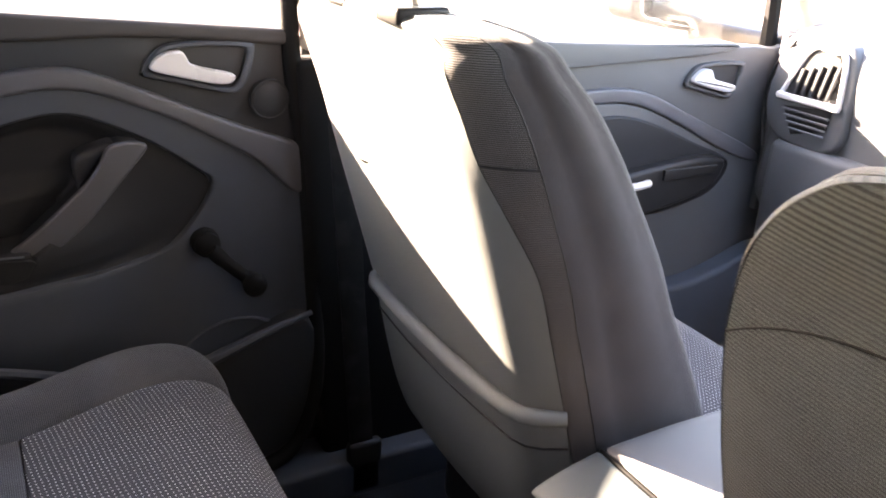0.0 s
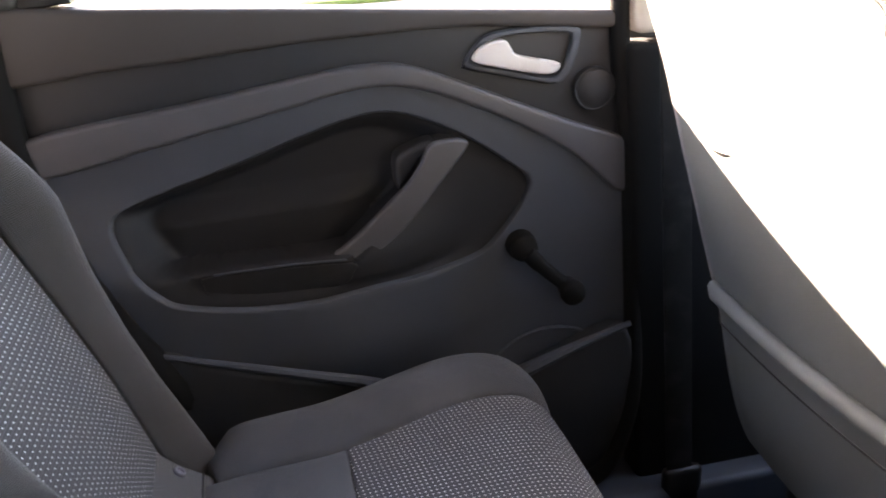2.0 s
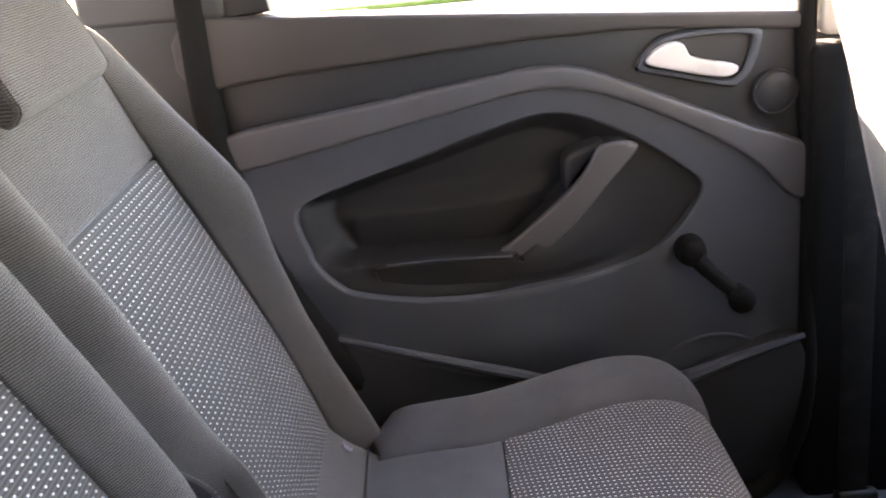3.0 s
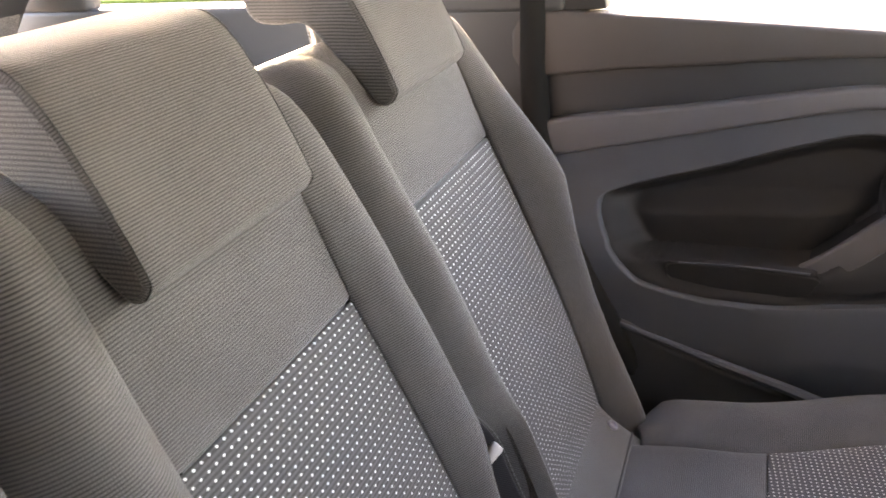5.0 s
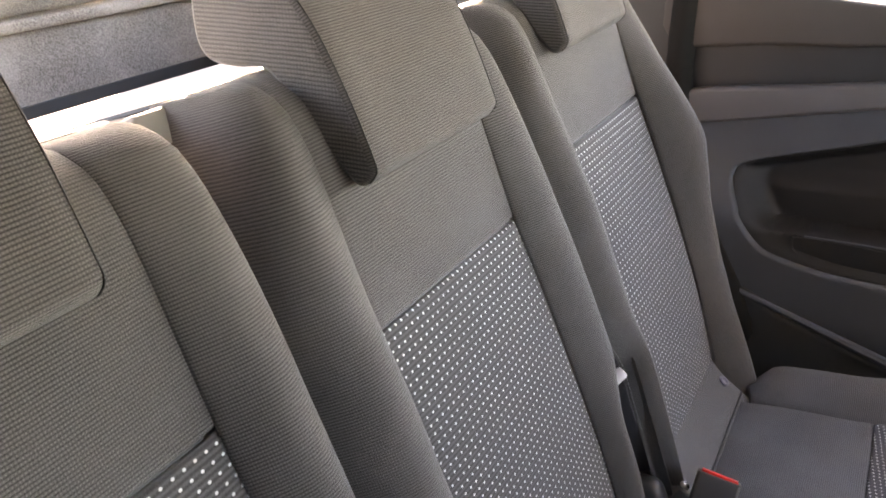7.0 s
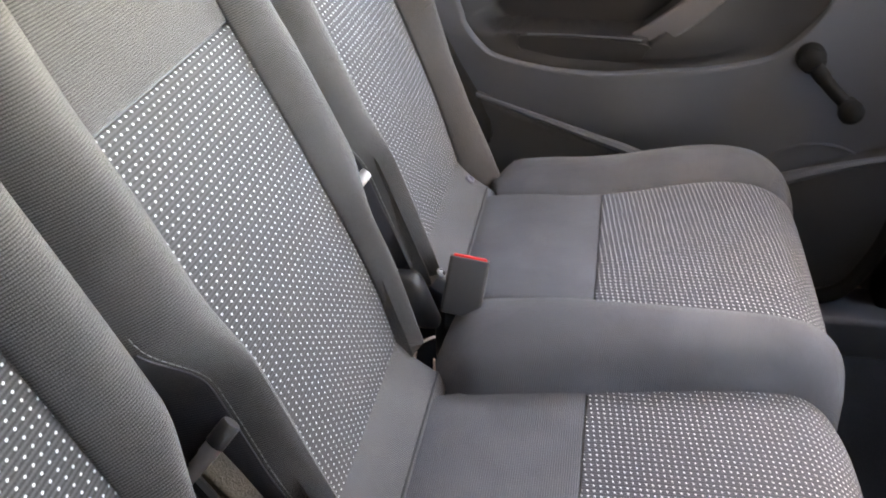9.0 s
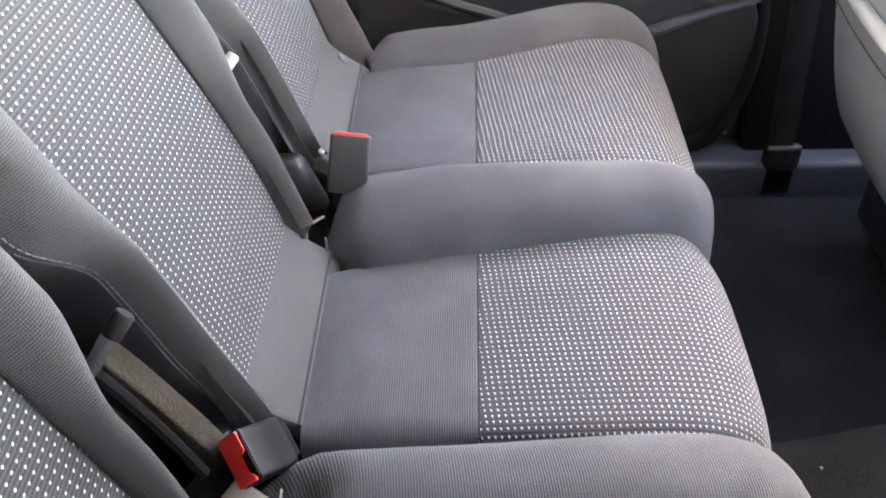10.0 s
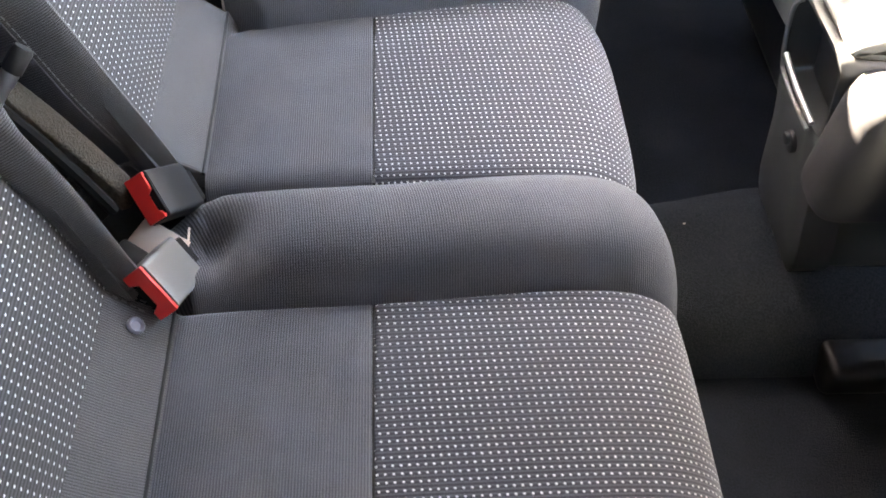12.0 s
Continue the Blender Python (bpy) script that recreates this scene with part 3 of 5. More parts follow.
lever = [(0.460, 0.786), (0.466, 0.799), (0.479, 0.807), (0.497, 0.810), (0.506, 0.808), (0.511, 0.800), (0.517, 0.791), (0.536, 0.784), (0.574, 0.775), (0.579, 0.770), (0.576, 0.764), (0.563, 0.760), (0.536, 0.764), (0.486, 0.777)]
LATCH = lever
part("latch_handle", plate(lever, 0.745, 0.762, 0.0034, n=5), SILVER, door, "satin silver latch handle")
out = pose(0, 0, 0, 90, 0, 0)
part("tweeter", disc(0.030, 0.012, pose(0.633, 0.768, 0.732) @ out, 0.004), DOOR_DARK, door, "round tweeter cover")
part("tweeter_dome", lathe([(0.0255, 0.0), (0.025, 0.002), (0.02, 0.0042), (0.010, 0.0056), (0, 0.006)], pose(0.633, 0.757, 0.732) @ out), DOOR_DARK, door)
part("tweeter_ring", tube([(0.633 + 0.029 * math.cos(a), 0.756, 0.732 + 0.029 * math.sin(a)) for a in np.linspace(0, 2 * math.pi, 32, endpoint=False)], 0.0015, 6, True), DOOR_DARK, door)
winder = part("window_winder", disc(0.022, 0.022, pose(0.522, 0.760, 0.517) @ out, 0.008), RUBBER, door, "black window winder crank")
part("winder_arm", tube(spline([(0.525, 0.730, 0.512), (0.545, 0.727, 0.490), (0.567, 0.727, 0.468), (0.583, 0.730, 0.453)], 6), [0.0135] * 6 + [0.0120] * 13, 10, False, 0.9), RUBBER, winder)
part("winder_cap", lathe([(0.020, 0), (0.0195, 0.006), (0.014, 0.011), (0.007, 0.013), (0, 0.0135)], pose(0.522, 0.739, 0.517) @ out), RUBBER, winder)
part("winder_knob", lathe([(0.015, 0.0), (0.016, 0.012), (0.019, 0.022), (0.0185, 0.030), (0.013, 0.036), (0, 0.038)], pose(0.586, 0.734, 0.450) @ out), RUBBER, winder)
low = [(0.0, 0.455), (0.08, 0.432), (0.14, 0.412), (0.21, 0.386), (0.265, 0.362), (0.34, 0.320), (0.44, 0.295), (0.500, 0.308), (0.582, 0.342), (0.682, 0.366), (0.688, 0.22), (0.62, 0.11), (0.30, 0.095), (0.11, 0.12), (0.06, 0.26)]
part("door_bin", plate(low, 0.726, 0.765, 0.010, n=4, face=lambda x, z: 0.046 * smooth_step(0.45, 0.15, x)), DOOR_DARK, door, "dark door bin along the bottom")
part("bin_ridge", tube(spline([(0.470, 0.732, 0.302), (0.53, 0.727, 0.326), (0.60, 0.727, 0.350), (0.688, 0.732, 0.372)], 8), [0.014 - 0.0004 * k for k in range(25)], 8), DOOR_GREY, door)
part("bin_ridge", tube(spline([(0.005, 0.682, 0.463), (0.08, 0.679, 0.440), (0.14, 0.679, 0.420), (0.21, 0.684, 0.394), (0.268, 0.696, 0.368), (0.34, 0.722, 0.325)], 8), [0.0035 + 0.00016 * k for k in range(41)], 8), DOOR_GREY, door)
part("speaker_arc", tube([(0.565 + 0.105 * math.cos(a), 0.756, 0.272 + 0.100 * math.sin(a)) for a in np.linspace(radians(40), radians(150), 24)], 0.0032, 8), DOOR_GREY, door, "raised arc round the door speaker")
part("window_glass", rbox((-0.06, 0.806, 0.85), (0.66, 0.811, 1.26), 0.0), TINTED, door, "lightly tinted side window")
part("window_corner", plate([(-0.12, 0.888), (-0.018, 0.893), (-0.022, 0.93), (-0.012, 1.0), (0.10, 1.15), (0.15, 1.262), (-0.12, 1.262)], 0.762, 0.80, 0.004, n=1, smooth=False), BLACK, door)
part("window_seal", tube([(-0.02, 0.79, 0.862), (0.30, 0.79, 0.844), (0.652, 0.79, 0.816)], 0.009, 8), RUBBER, door)
part("edge_seal", tube(spline([(-0.105, 0.762, 1.20), (-0.118, 0.762, 0.90), (-0.118, 0.760, 0.74)] + [(x, 0.752 - bulge(x, z), z) for x, z in ((-0.095, 0.64), (-0.060, 0.57), (-0.020, 0.49), (0.025, 0.41), (0.055, 0.32), (0.07, 0.25))], 10), 0.021, 10), RUBBER, door, "black rubber door seal")
part("edge_seal", tube(spline([(0.662, 0.762, 1.25), (0.668, 0.762, 0.83), (0.688, 0.757, 0.62), (0.697, 0.75, 0.42), (0.697, 0.735, 0.27), (0.680, 0.728, 0.18), (0.640, 0.724, 0.11), (0.56, 0.722, 0.085)], 10), 0.014, 10), RUBBER, door, "black rubber door seal")

# ---- rear seats ----
UP = np.array((-0.303, 0.0, 0.953))
FORE = np.array((0.953, 0.0, 0.303))
RISE = Curve([(0, 0), (0.14, 0.008), (0.30, 0.006), (0.44, -0.001), (0.535, -0.008), (0.568, -0.028), (0.577, -0.062), (0.572, -0.115)])
CROWN = 0.632
BOLSTER = Curve([(0.0, 0.0), (0.010, 0.012), (0.026, 0.024), (0.044, 0.026), (0.062, 0.014), (0.077, -0.010), (0.086, -0.042), (0.087, -0.09)])
CORNER = Curve([(0.0, 0.0), (0.016, 0.005), (0.040, 0.010), (0.062, 0.009), (0.078, -0.004), (0.085, -0.034), (0.086, -0.09)])
SHOULDER = ([0.0, 0.10, 0.17, 0.25, 0.285, 0.34, 0.41, 0.49, 0.56, 0.62], [1.70, 1.30, 1.25, 1.50, 1.75, 2.15, 1.80, 1.30, 0.60, 0.40])
SADDLE = Curve([(0.062, -0.012), (0.14, -0.003), (0.28, 0.002), (0.41, 0.004), (0.466, -0.008), (0.500, -0.044), (0.508, -0.10), (0.492, -0.19)])
ROLL = Curve([(-0.004, -0.008), (0.0, 0.0), (0.007, 0.011), (0.019, 0.027), (0.034, 0.034), (0.054, 0.031), (0.073, 0.018), (0.0845, -0.010), (0.087, -0.050), (0.085, -0.13)])


def rear_seat(label, lo, hi, lo_low, hi_low, dots_top, base, seat_lo, seat_hi, seat_grow, wide, cut, rest):
    """One rear seat. lo, hi: the seams of the backrest's middle at its top; lo_low, hi_low: at its foot; wide: the scale of the
    side bolsters; cut: which of them are cut in for the release lever; rest: the headrest's y range."""
    mid = 0.5 * (lo + hi)
    tall = 1.035 if abs(mid) < 0.1 else 1.0
    trim = 0.38 if abs(mid) < 0.1 else 0.22
    seat = thing("rear_seat", label, "car seat", "rear seats", (0, mid, 0))
    foot = np.array((0.020, -mid, base + 0.007))
    seam = (lambda u: lo_low + (lo - lo_low) * min(1.0, u / 0.40), lambda u: hi_low + (hi - hi_low) * min(1.0, u / 0.40))

    def flat(u, y):
        w, d = RISE.at(u)
        w *= 1.0 + (tall - 1.0) * smooth_step(0.44, 0.60, u)
        return foot + UP * w + FORE * d + np.array((0, y, 0))

    back = part("backrest", rbox((-0.095, lo - mid - 0.078, -0.02), (-0.028, hi - mid + 0.078, 0.54), 0.015, m=Matrix(((0.953, 0, -0.303, -0.03), (0, 1, 0, 0), (0.303, 0, 0.953, base), (0, 0, 0, 1)))), BLACK, seat, "dark backrest frame")
    gap = 0.0012
    part("dotted_panel", pad(flat, 0.012, dots_top, lambda u: seam[0](u) - 0.005, lambda u: seam[1](u) + 0.005, 0.0035, 0.03, 40, 24, 0.004, True), DOTS_BACK, back, "charcoal cloth with rows of pale dots")
    part("upper_panel", pad(flat, dots_top + 0.002, CROWN, lambda u: seam[0](u) - 0.005, lambda u: seam[1](u) + 0.005, 0.0035, 0.03, 44, 22, 0.002, True), CLOTH_BACK, back, "plain ribbed grey cloth")
    part("panel_seam", tube([flat(dots_top + 0.001, seam[0](dots_top) + (seam[1](dots_top) - seam[0](dots_top)) * t) - FORE * 0.004 for t in np.linspace(0.02, 0.98, 12)], 0.0016, 5), BLACK, back)
    rims, stitches = [], []
    for s, seam_at, k in ((-1, seam[0], 0), (1, seam[1], 1)):

        def side(u, v, s=s, seam_at=seam_at, k=k):
            w, d = RISE.at(u) if u > 0 else (u, 0.0)
            w *= 1.0 + (tall - 1.0) * smooth_step(0.44, 0.60, u)
            box = smooth_step(0.36, 0.57, u)
            lat, dep = BOLSTER.at(v) * (1 - box) + CORNER.at(v * CORNER.length / BOLSTER.length) * box
            scale = wide[k] * (1.0 - (trim + (0.18 if s < 0 and abs(mid) < 0.1 else 0.0)) * smooth_step(0.42, 0.60, u))
            top = 0.300 if abs(mid) < 0.1 and s < 0 else 0.255
            if cut[k]:
                scale *= 1.0 - 0.58 * smooth_step(top, top - 0.085, u) - 0.22 * smooth_step(0.14, 0.0, u)
            fade = float(np.interp(u, *SHOULDER)) if s * mid > 0.2 * abs(s) and not cut[k] else 1.0
            dep = dep * fade if dep > 0 else dep
            return foot + UP * w + FORE * (d + dep) + np.array((0, seam_at(u) + s * lat * scale, 0))

        stitch = BOLSTER.length * 0.56
        part("side_bolster", pad(side, 0.004 if cut[k] else -0.055, CROWN, gap, BOLSTER.length, 0.004, 0.02, 52, 24, 0.0, s > 0), CLOTH_BACK, back, "ribbed grey side bolster")
        if cut[k]:

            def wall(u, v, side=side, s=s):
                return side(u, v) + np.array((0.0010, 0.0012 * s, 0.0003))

            # Overlay on the bolster, with the recess shade put into its colour.
            part("recess_shade", pad(wall, 0.030, 0.285, stitch - 0.003, BOLSTER.length, 0.0008, 0.010, 40, 12, 0.0, s > 0), RECESS_SHADE_CLOTH, back, "bolster cloth darkened for shade beside the fold lever")
        rims.append([side(CROWN, v) for v in np.linspace(gap, BOLSTER.length, 16)])
        if cut[k]:
            for shift in (-0.004, 0.004):
                run = [side(u, stitch - 0.006 + shift * 0.4) for u in np.linspace(0.02, 0.30, 141)]
                for j in range(0, 139, 3) if shift < 0 else ():
                    stitches.append(run[j : j + 3])
    verts, faces = [], []
    for run in stitches:
        v, f = tube(run, 0.0006, 5)
        faces += [tuple(i + len(verts) for i in q) for q in f]
        verts += v
    if verts:
        tagged(part("stitching", (verts, faces), THREAD, back), "pale dashed stitching", kind="stuff")
    # piping along the crown, and the smooth cover behind it
    edge_run = rims[0][::-1] + [flat(CROWN, y) for y in np.linspace(lo, hi, 10)[1:-1]] + rims[1]
    part("crown_piping", tube(edge_run, 0.0026, 6), BLACK, back, "black piping along the top edge")
    left, right = rims[0][-1][1] + 0.026, rims[1][-1][1] - 0.026
    part("rear_cover", pad(flat, CROWN + 0.001, RISE.length, left, right, 0.004, 0.02, 16, 16, 0.0, True), REAR, back, "smooth pale grey cover behind the backrest")
    # headrest: a hooked profile swept across
    loop = spline([(-0.196, 0.954), (-0.222, 0.954), (-0.244, 0.957), (-0.254, 0.972), (-0.253, 1.004), (-0.240, 1.015), (-0.190, 1.014), (-0.164, 0.998), (-0.138, 0.955), (-0.117, 0.908), (-0.114, 0.893), (-0.128, 0.883), (-0.150, 0.904), (-0.174, 0.932)], 6, True)
    loop[:, 1] += base - 0.393 + 0.004
    c = loop.mean(0)
    verts, faces, uvs = [], [], []
    n = len(loop)
    ys = [(rest[0], 0.94), (rest[0] + 0.0006, 0.965), (rest[0] + 0.0016, 0.99), (rest[0] + 0.003, 1.0)]
    ys += [(y, 1.0) for y in np.linspace(rest[0] + 0.02, rest[1] - 0.02, 6)]
    ys += [(rest[1] - 0.003, 1.0), (rest[1] - 0.0016, 0.99), (rest[1] - 0.0006, 0.965), (rest[1], 0.94)]
    run = np.r_[0, np.cumsum(np.linalg.norm(np.diff(loop, axis=0), axis=1))]
    grow = np.roll(loop, -1, 0) - np.roll(loop, 1, 0)
    outw = np.stack([-grow[:, 1], grow[:, 0]], 1)
    outw /= np.linalg.norm(outw, axis=1)[:, None]
    if np.sum(outw * (loop - c)) < 0:
        outw = -outw
    for y, k in ys:
        for i, q in enumerate(loop):
            p = q - outw[i] * (1 - k) * 0.07
            verts.append((p[0], y - mid, p[1]))
            uvs.append((run[i], y))
    for j in range(len(ys) - 1):
        faces += [(j * n + i, j * n + (i + 1) % n, (j + 1) * n + (i + 1) % n, (j + 1) * n + i) for i in range(n)]
    rest_ob = part("headrest", (verts, faces, uvs), CLOTH_BACK, seat, "ribbed grey cloth headrest with a hooked lip")
    for y, s in ((rest[0], -1), (rest[1], 1)):
        inset = loop - outw * 0.0040
        cheek = [(q[0], y - mid + s * 0.0006, q[1]) for q in inset]
        part("headrest_side", (cheek, [tuple(range(n)) if s > 0 else tuple(range(n))[::-1]], [(q[1] * 0.72, q[0] * 0.72) for q in inset]), CLOTH_BACK, rest_ob)
        part("headrest_seam", tube([(q[0], y - mid - s * 0.002, q[1]) for q in loop[36:64]], 0.0006, 5), BLACK, rest_ob)
    if mid > 0.2:
        part("headrest_crease", tube([(-0.158 + 0.0006, y - mid, 0.967 + base - 0.393 + 0.004) for y in np.linspace(rest[0] + 0.05, rest[1] - 0.03, 12)], 0.0010, 5), BLACK, rest_ob)
    for y in (mid - 0.055, mid + 0.055):
        part("headrest_post", tube([(-0.205, y - mid, base + 0.50), (-0.215, y - mid, base + 0.56)], 0.006, 10), CHROME, rest_ob)

    # cushion
    wings = seat_grow[2] > 0.5

    def near(u):
        return seat_lo - seat_grow[0] * smooth_step(0.12, 0.36, u)

    def far(u):
        return seat_hi + seat_grow[1] * (smooth_step(0.12, 0.36, u) if wings else min(1.0, u / 0.40))

    def bench(u, y):
        x, z = SADDLE.at(u)
        if not wings:
            x -= 0.016 * abs((y - 0.01) / 0.155) ** 4 * smooth_step(0.28, 0.45, u)
        return np.array((x, y - mid, base + z))

    cushion = part("cushion", rbox((0.03, lo_low - mid - 0.02, 0.10), (0.44, hi_low - mid + 0.02, base - 0.045), 0.03), BLACK, seat, "dark cushion base")
    split = 0.166
    part("dotted_panel", pad(bench, split + 0.001, SADDLE.length, lambda u: near(u) + gap, lambda u: far(u) - gap, 0.006 if wings else 0.020, 0.03 if wings else 0.11, 44, 26, 0.003, False, 0.004), DOTS, cushion, "charcoal cloth with rows of pale dots")
    part("plain_panel", pad(bench, 0.001, split - 0.001, lambda u: near(u) + gap, lambda u: far(u) - gap, 0.006 if wings else 0.020, 0.03 if wings else 0.11, 20, 26, 0.003, False, 0.003), CLOTH_SEAT, cushion, "plain ribbed grey cloth")
    part("panel_seam", tube([bench(split, near(split) + (far(split) - near(split)) * t) - np.array((0, 0, 0.004)) for t in np.linspace(0.02, 0.98, 14)], 0.0018, 5), BLACK, cushion)
    for s, at in ((-1, near), (1, far)) if wings else ():
        width = seat_grow[2] if s < 0 else seat_grow[3]

        dent = 0.034 if mid < -0.2 and s > 0 else 0.0

        lift = 1.0 if s * mid < 0 else 0.6
        back_set = 0.034 if mid < -0.2 and s > 0 else 0.0

        def wing(u, v, s=s, at=at, width=width, dent=dent, lift=lift, back_set=back_set):
            x, z = SADDLE.at(u)
            lat, up = ROLL.at(v)
            up = up * lift * (0.45 + 0.55 * smooth_step(0.0, 0.13, u)) if up > 0 else up
            tuck = 1 - 0.22 * smooth_step(0.06, 0.0, u)
            if mid > 0.2 and s < 0:
                tuck *= 1.18 - 0.46 * smooth_step(0.02, 0.44, u)
            return np.array((x - 0.012 * (lat / 0.08) ** 2 - back_set * (lat / 0.084) ** 2 * smooth_step(0.10, 0.0, u) + 0.012 * (1 - lat / 0.084) * smooth_step(0.06, 0.0, u), at(u) - mid + s * lat * width * tuck, base + z + up - 0.030 * (lat / 0.08) ** 2 * smooth_step(0.045, 0.0, u) - dent * math.exp(-(((u - 0.035) / 0.022) ** 2) - ((lat / 0.084 - 0.6) / 0.28) ** 2)))

        part("side_bolster", pad(wing, 0.0, SADDLE.length, gap, ROLL.length, 0.005, 0.02, 44, 24, 0.0, s < 0, 0.014), CLOTH_SEAT, cushion, "ribbed grey side bolster")
    flap = Curve([(0.006, 0.040), (0.014, 0.031), (0.036, 0.008), (0.074, -0.019)])

    def tongue(u, y):
        x, z = flap.at(u)
        return np.array((x, y - mid, base + z))

    part("rear_flap", pad(tongue, 0.0, flap.length, lo_low + 0.004, hi_low - 0.004, 0.004, 0.015, 12, 20, 0.0), CLOTH_FLAP, cushion, "grey cloth flap behind the cushion")
    part("flap_seam", tube([bench(0.0, y) + np.array((-0.0015, 0, 0.0015)) for y in np.linspace(lo_low + 0.004, hi_low - 0.004, 10)], 0.0016, 6), BLACK, cushion)
    return seat


SEAT_BASE = 0.393
seat_left = rear_seat("grey cloth outer rear seat beside the closed door", 0.225, 0.472, 0.262, 0.530, 0.413, SEAT_BASE, 0.250, 0.506, (0.010, 0.062, 1.48, 1.25), (0.80, 0.82), (True, False), (0.243, 0.434))
rear_seat("narrow grey cloth middle rear seat", -0.128, 0.095, -0.112, 0.142, 0.410, 0.372, -0.134, 0.113, (0.004, 0.056, 0.12, 0.12), (1.0, 1.0), (True, True), (-0.110, 0.080))
seat_right = rear_seat("grey cloth outer rear seat beside the near door", -0.537, -0.290, -0.560, -0.276, 0.413, SEAT_BASE, 2 * MID - 0.506, 2 * MID - 0.250, (0.062, 0.010, 1.25, 1.52), (1.45, 0.95), (False, True), (-0.520, -0.329))
for seat, y in ((seat_left, 0.508), (seat_left, 0.272), (seat_right, -0.305)):
    y -= seat.location.y
    part("flap_stud", lathe([(0.0075, 0), (0.0075, 0.002), (0.0062, 0.0034), (0.0048, 0.0028), (0.0040, 0.0012), (0, 0.0012)], pose(0.037, y, 0.4015, 0, 38, 0), 20), STUD, seat, "small pale press stud")
    if y == 0.272 - seat.location.y:
        continue
    for shift in (0.013, 0.025):
        for k in range(9):
            t = k / 9
            p, q = ((0.008 + 0.052 * w, y + shift + (0.008 - 0.008 * w) * (shift < 0.02), 0.4285 - 0.0500 * w) for w in (t, t + 0.07))
            part("flap_stitch", tube([p, q], 0.0007, 5), THREAD if seat is seat_right else BLACK, seat)

# fold levers between the backrests
for y in (0.184, -0.191):
    lever = thing("fold_lever", "chrome-tipped seat fold lever beside a backrest", "lever", "fold levers", (-0.039, y, 0.556))
    near = y < 0
    tilt = Vector((0.55, 0.52, 0.65)).to_track_quat("Z", "Y").to_matrix().to_4x4()
    r = 0.0078 if near else 0.0066
    part("stem", lathe([(0.006, -0.04), (0.006, 0.0), (r - 0.001, 0.002), (r - 0.001, 0.011), (0, 0.012)], tilt, 18), CHROME, lever, "worn chrome stem")
    part("tip", lathe([(r - 0.0008, 0.011), (r, 0.012), (r, 0.029), (r - 0.0011, 0.0315), (0, 0.032)], tilt, 18), BUCKLE if near else SILVER, lever)
    part("guide", rbox((-0.06, -0.016, -0.14), (-0.02, 0.016, 0.02), 0.008, -0.3), BOOT, lever, "brown-grey felt channel")
    ahead, aside = (0.012, 0.010) if near else (0.0, 0.0)
    felt = Curve([(-0.023, -0.017) if near else (-0.030, -0.005), (0.0, -0.055), (0.030, -0.115), (0.045, -0.150)])
    part("felt_strip", pad(lambda u, v: np.array([felt.at(u)[0] + ahead, v + aside, felt.at(u)[1]]), 0.0, felt.length, -0.004, 0.022, 0.003, 0.01, 16, 8), FELT, lever, "brown-grey felt strip")
    part("strap", tube(spline([(-0.018, -0.008, 0.002), (0.008, -0.009, -0.045), (0.030, -0.009, -0.095), (0.046, -0.010, -0.135)], 6), 0.0055, 8), RUBBER, lever, "black rubber strap")


# ---- belt buckles ----
def slab(outline, x0, x1, r):
    """An outline in y and z pulled along x, with softened edges."""
    bm = bmesh.new()
    rings = [[bm.verts.new((x, y, z)) for y, z in outline] for x in (x0, x1)]
    k = len(outline)
    for i in range(k):
        bm.faces.new((rings[0][i], rings[0][(i + 1) % k], rings[1][(i + 1) % k], rings[1][i]))
    for ring in rings:
        bm.faces.new(ring)
    bmesh.ops.bevel(bm, geom=bm.edges[:], offset=r, segments=2, profile=0.5, affect="EDGES")
    return turned(bm)


def buckle(label, m, face, long, wide, thick, notched=False, thin=False):
    """A buckle with its top face at local z = 0 and its red button at x = 0, its body running along +x."""
    ob = thing("seat_belt_buckle", label, "buckle", "seat belt buckles")
    ob.matrix_world = m
    h = 0.5 * wide
    part("body", slab([(-h, -0.0018), (-h + 0.003, 0.0), (h - 0.003, 0.0), (h, -0.0018), (h, -thick), (-h, -thick)], 0.0012 if thin else 0.0045, long, 0.0016), face, ob, "dark grey plastic body")
    if notched:
        arm = 0.19 * wide
        line = [(-h, -0.0012), (h, -0.0012), (h, -thick + 0.001), (h - arm, -thick + 0.001), (h - arm - 0.003, -0.55 * thick), (-h + arm + 0.003, -0.55 * thick), (-h + arm, -thick + 0.001), (-h, -thick + 0.001)]
        part("tongue_slot", rbox((0.002, -h + 0.004, -thick + 0.002), (0.005, h - 0.004, -0.4 * thick), 0.0005), RUBBER, ob, "black slot for the belt tongue")
    elif thin:
        line = [(-h + 0.004, -0.006), (h - 0.004, -0.006), (h - 0.004, -thick + 0.005), (-h + 0.004, -thick + 0.005)]
    else:
        line = [(-h + 0.006, -0.0035), (-h + 0.009, -0.0075), (-h + 0.024, -0.0075), (-h + 0.027, -0.002), (h - 0.001, -0.002), (h - 0.001, -thick + 0.0005), (-h + 0.001, -thick + 0.0005), (-h + 0.001, -0.0035)]
        part("tongue_slot", rbox((0.002, -h + 0.004, -0.010), (0.005, h - 0.004, -0.001), 0.0005), RUBBER, ob, "black slot for the belt tongue")
    part("release_button", slab(line, 0.0 if not thin else -0.001, 0.004, 0.0009), RED, ob, "red release button")
    part("strap", rbox((long - 0.002, -0.016, -thick * 0.75), (long + 0.020, 0.016, -thick * 0.35), 0.002), WEBBING, ob, "black webbing strap")
    return ob


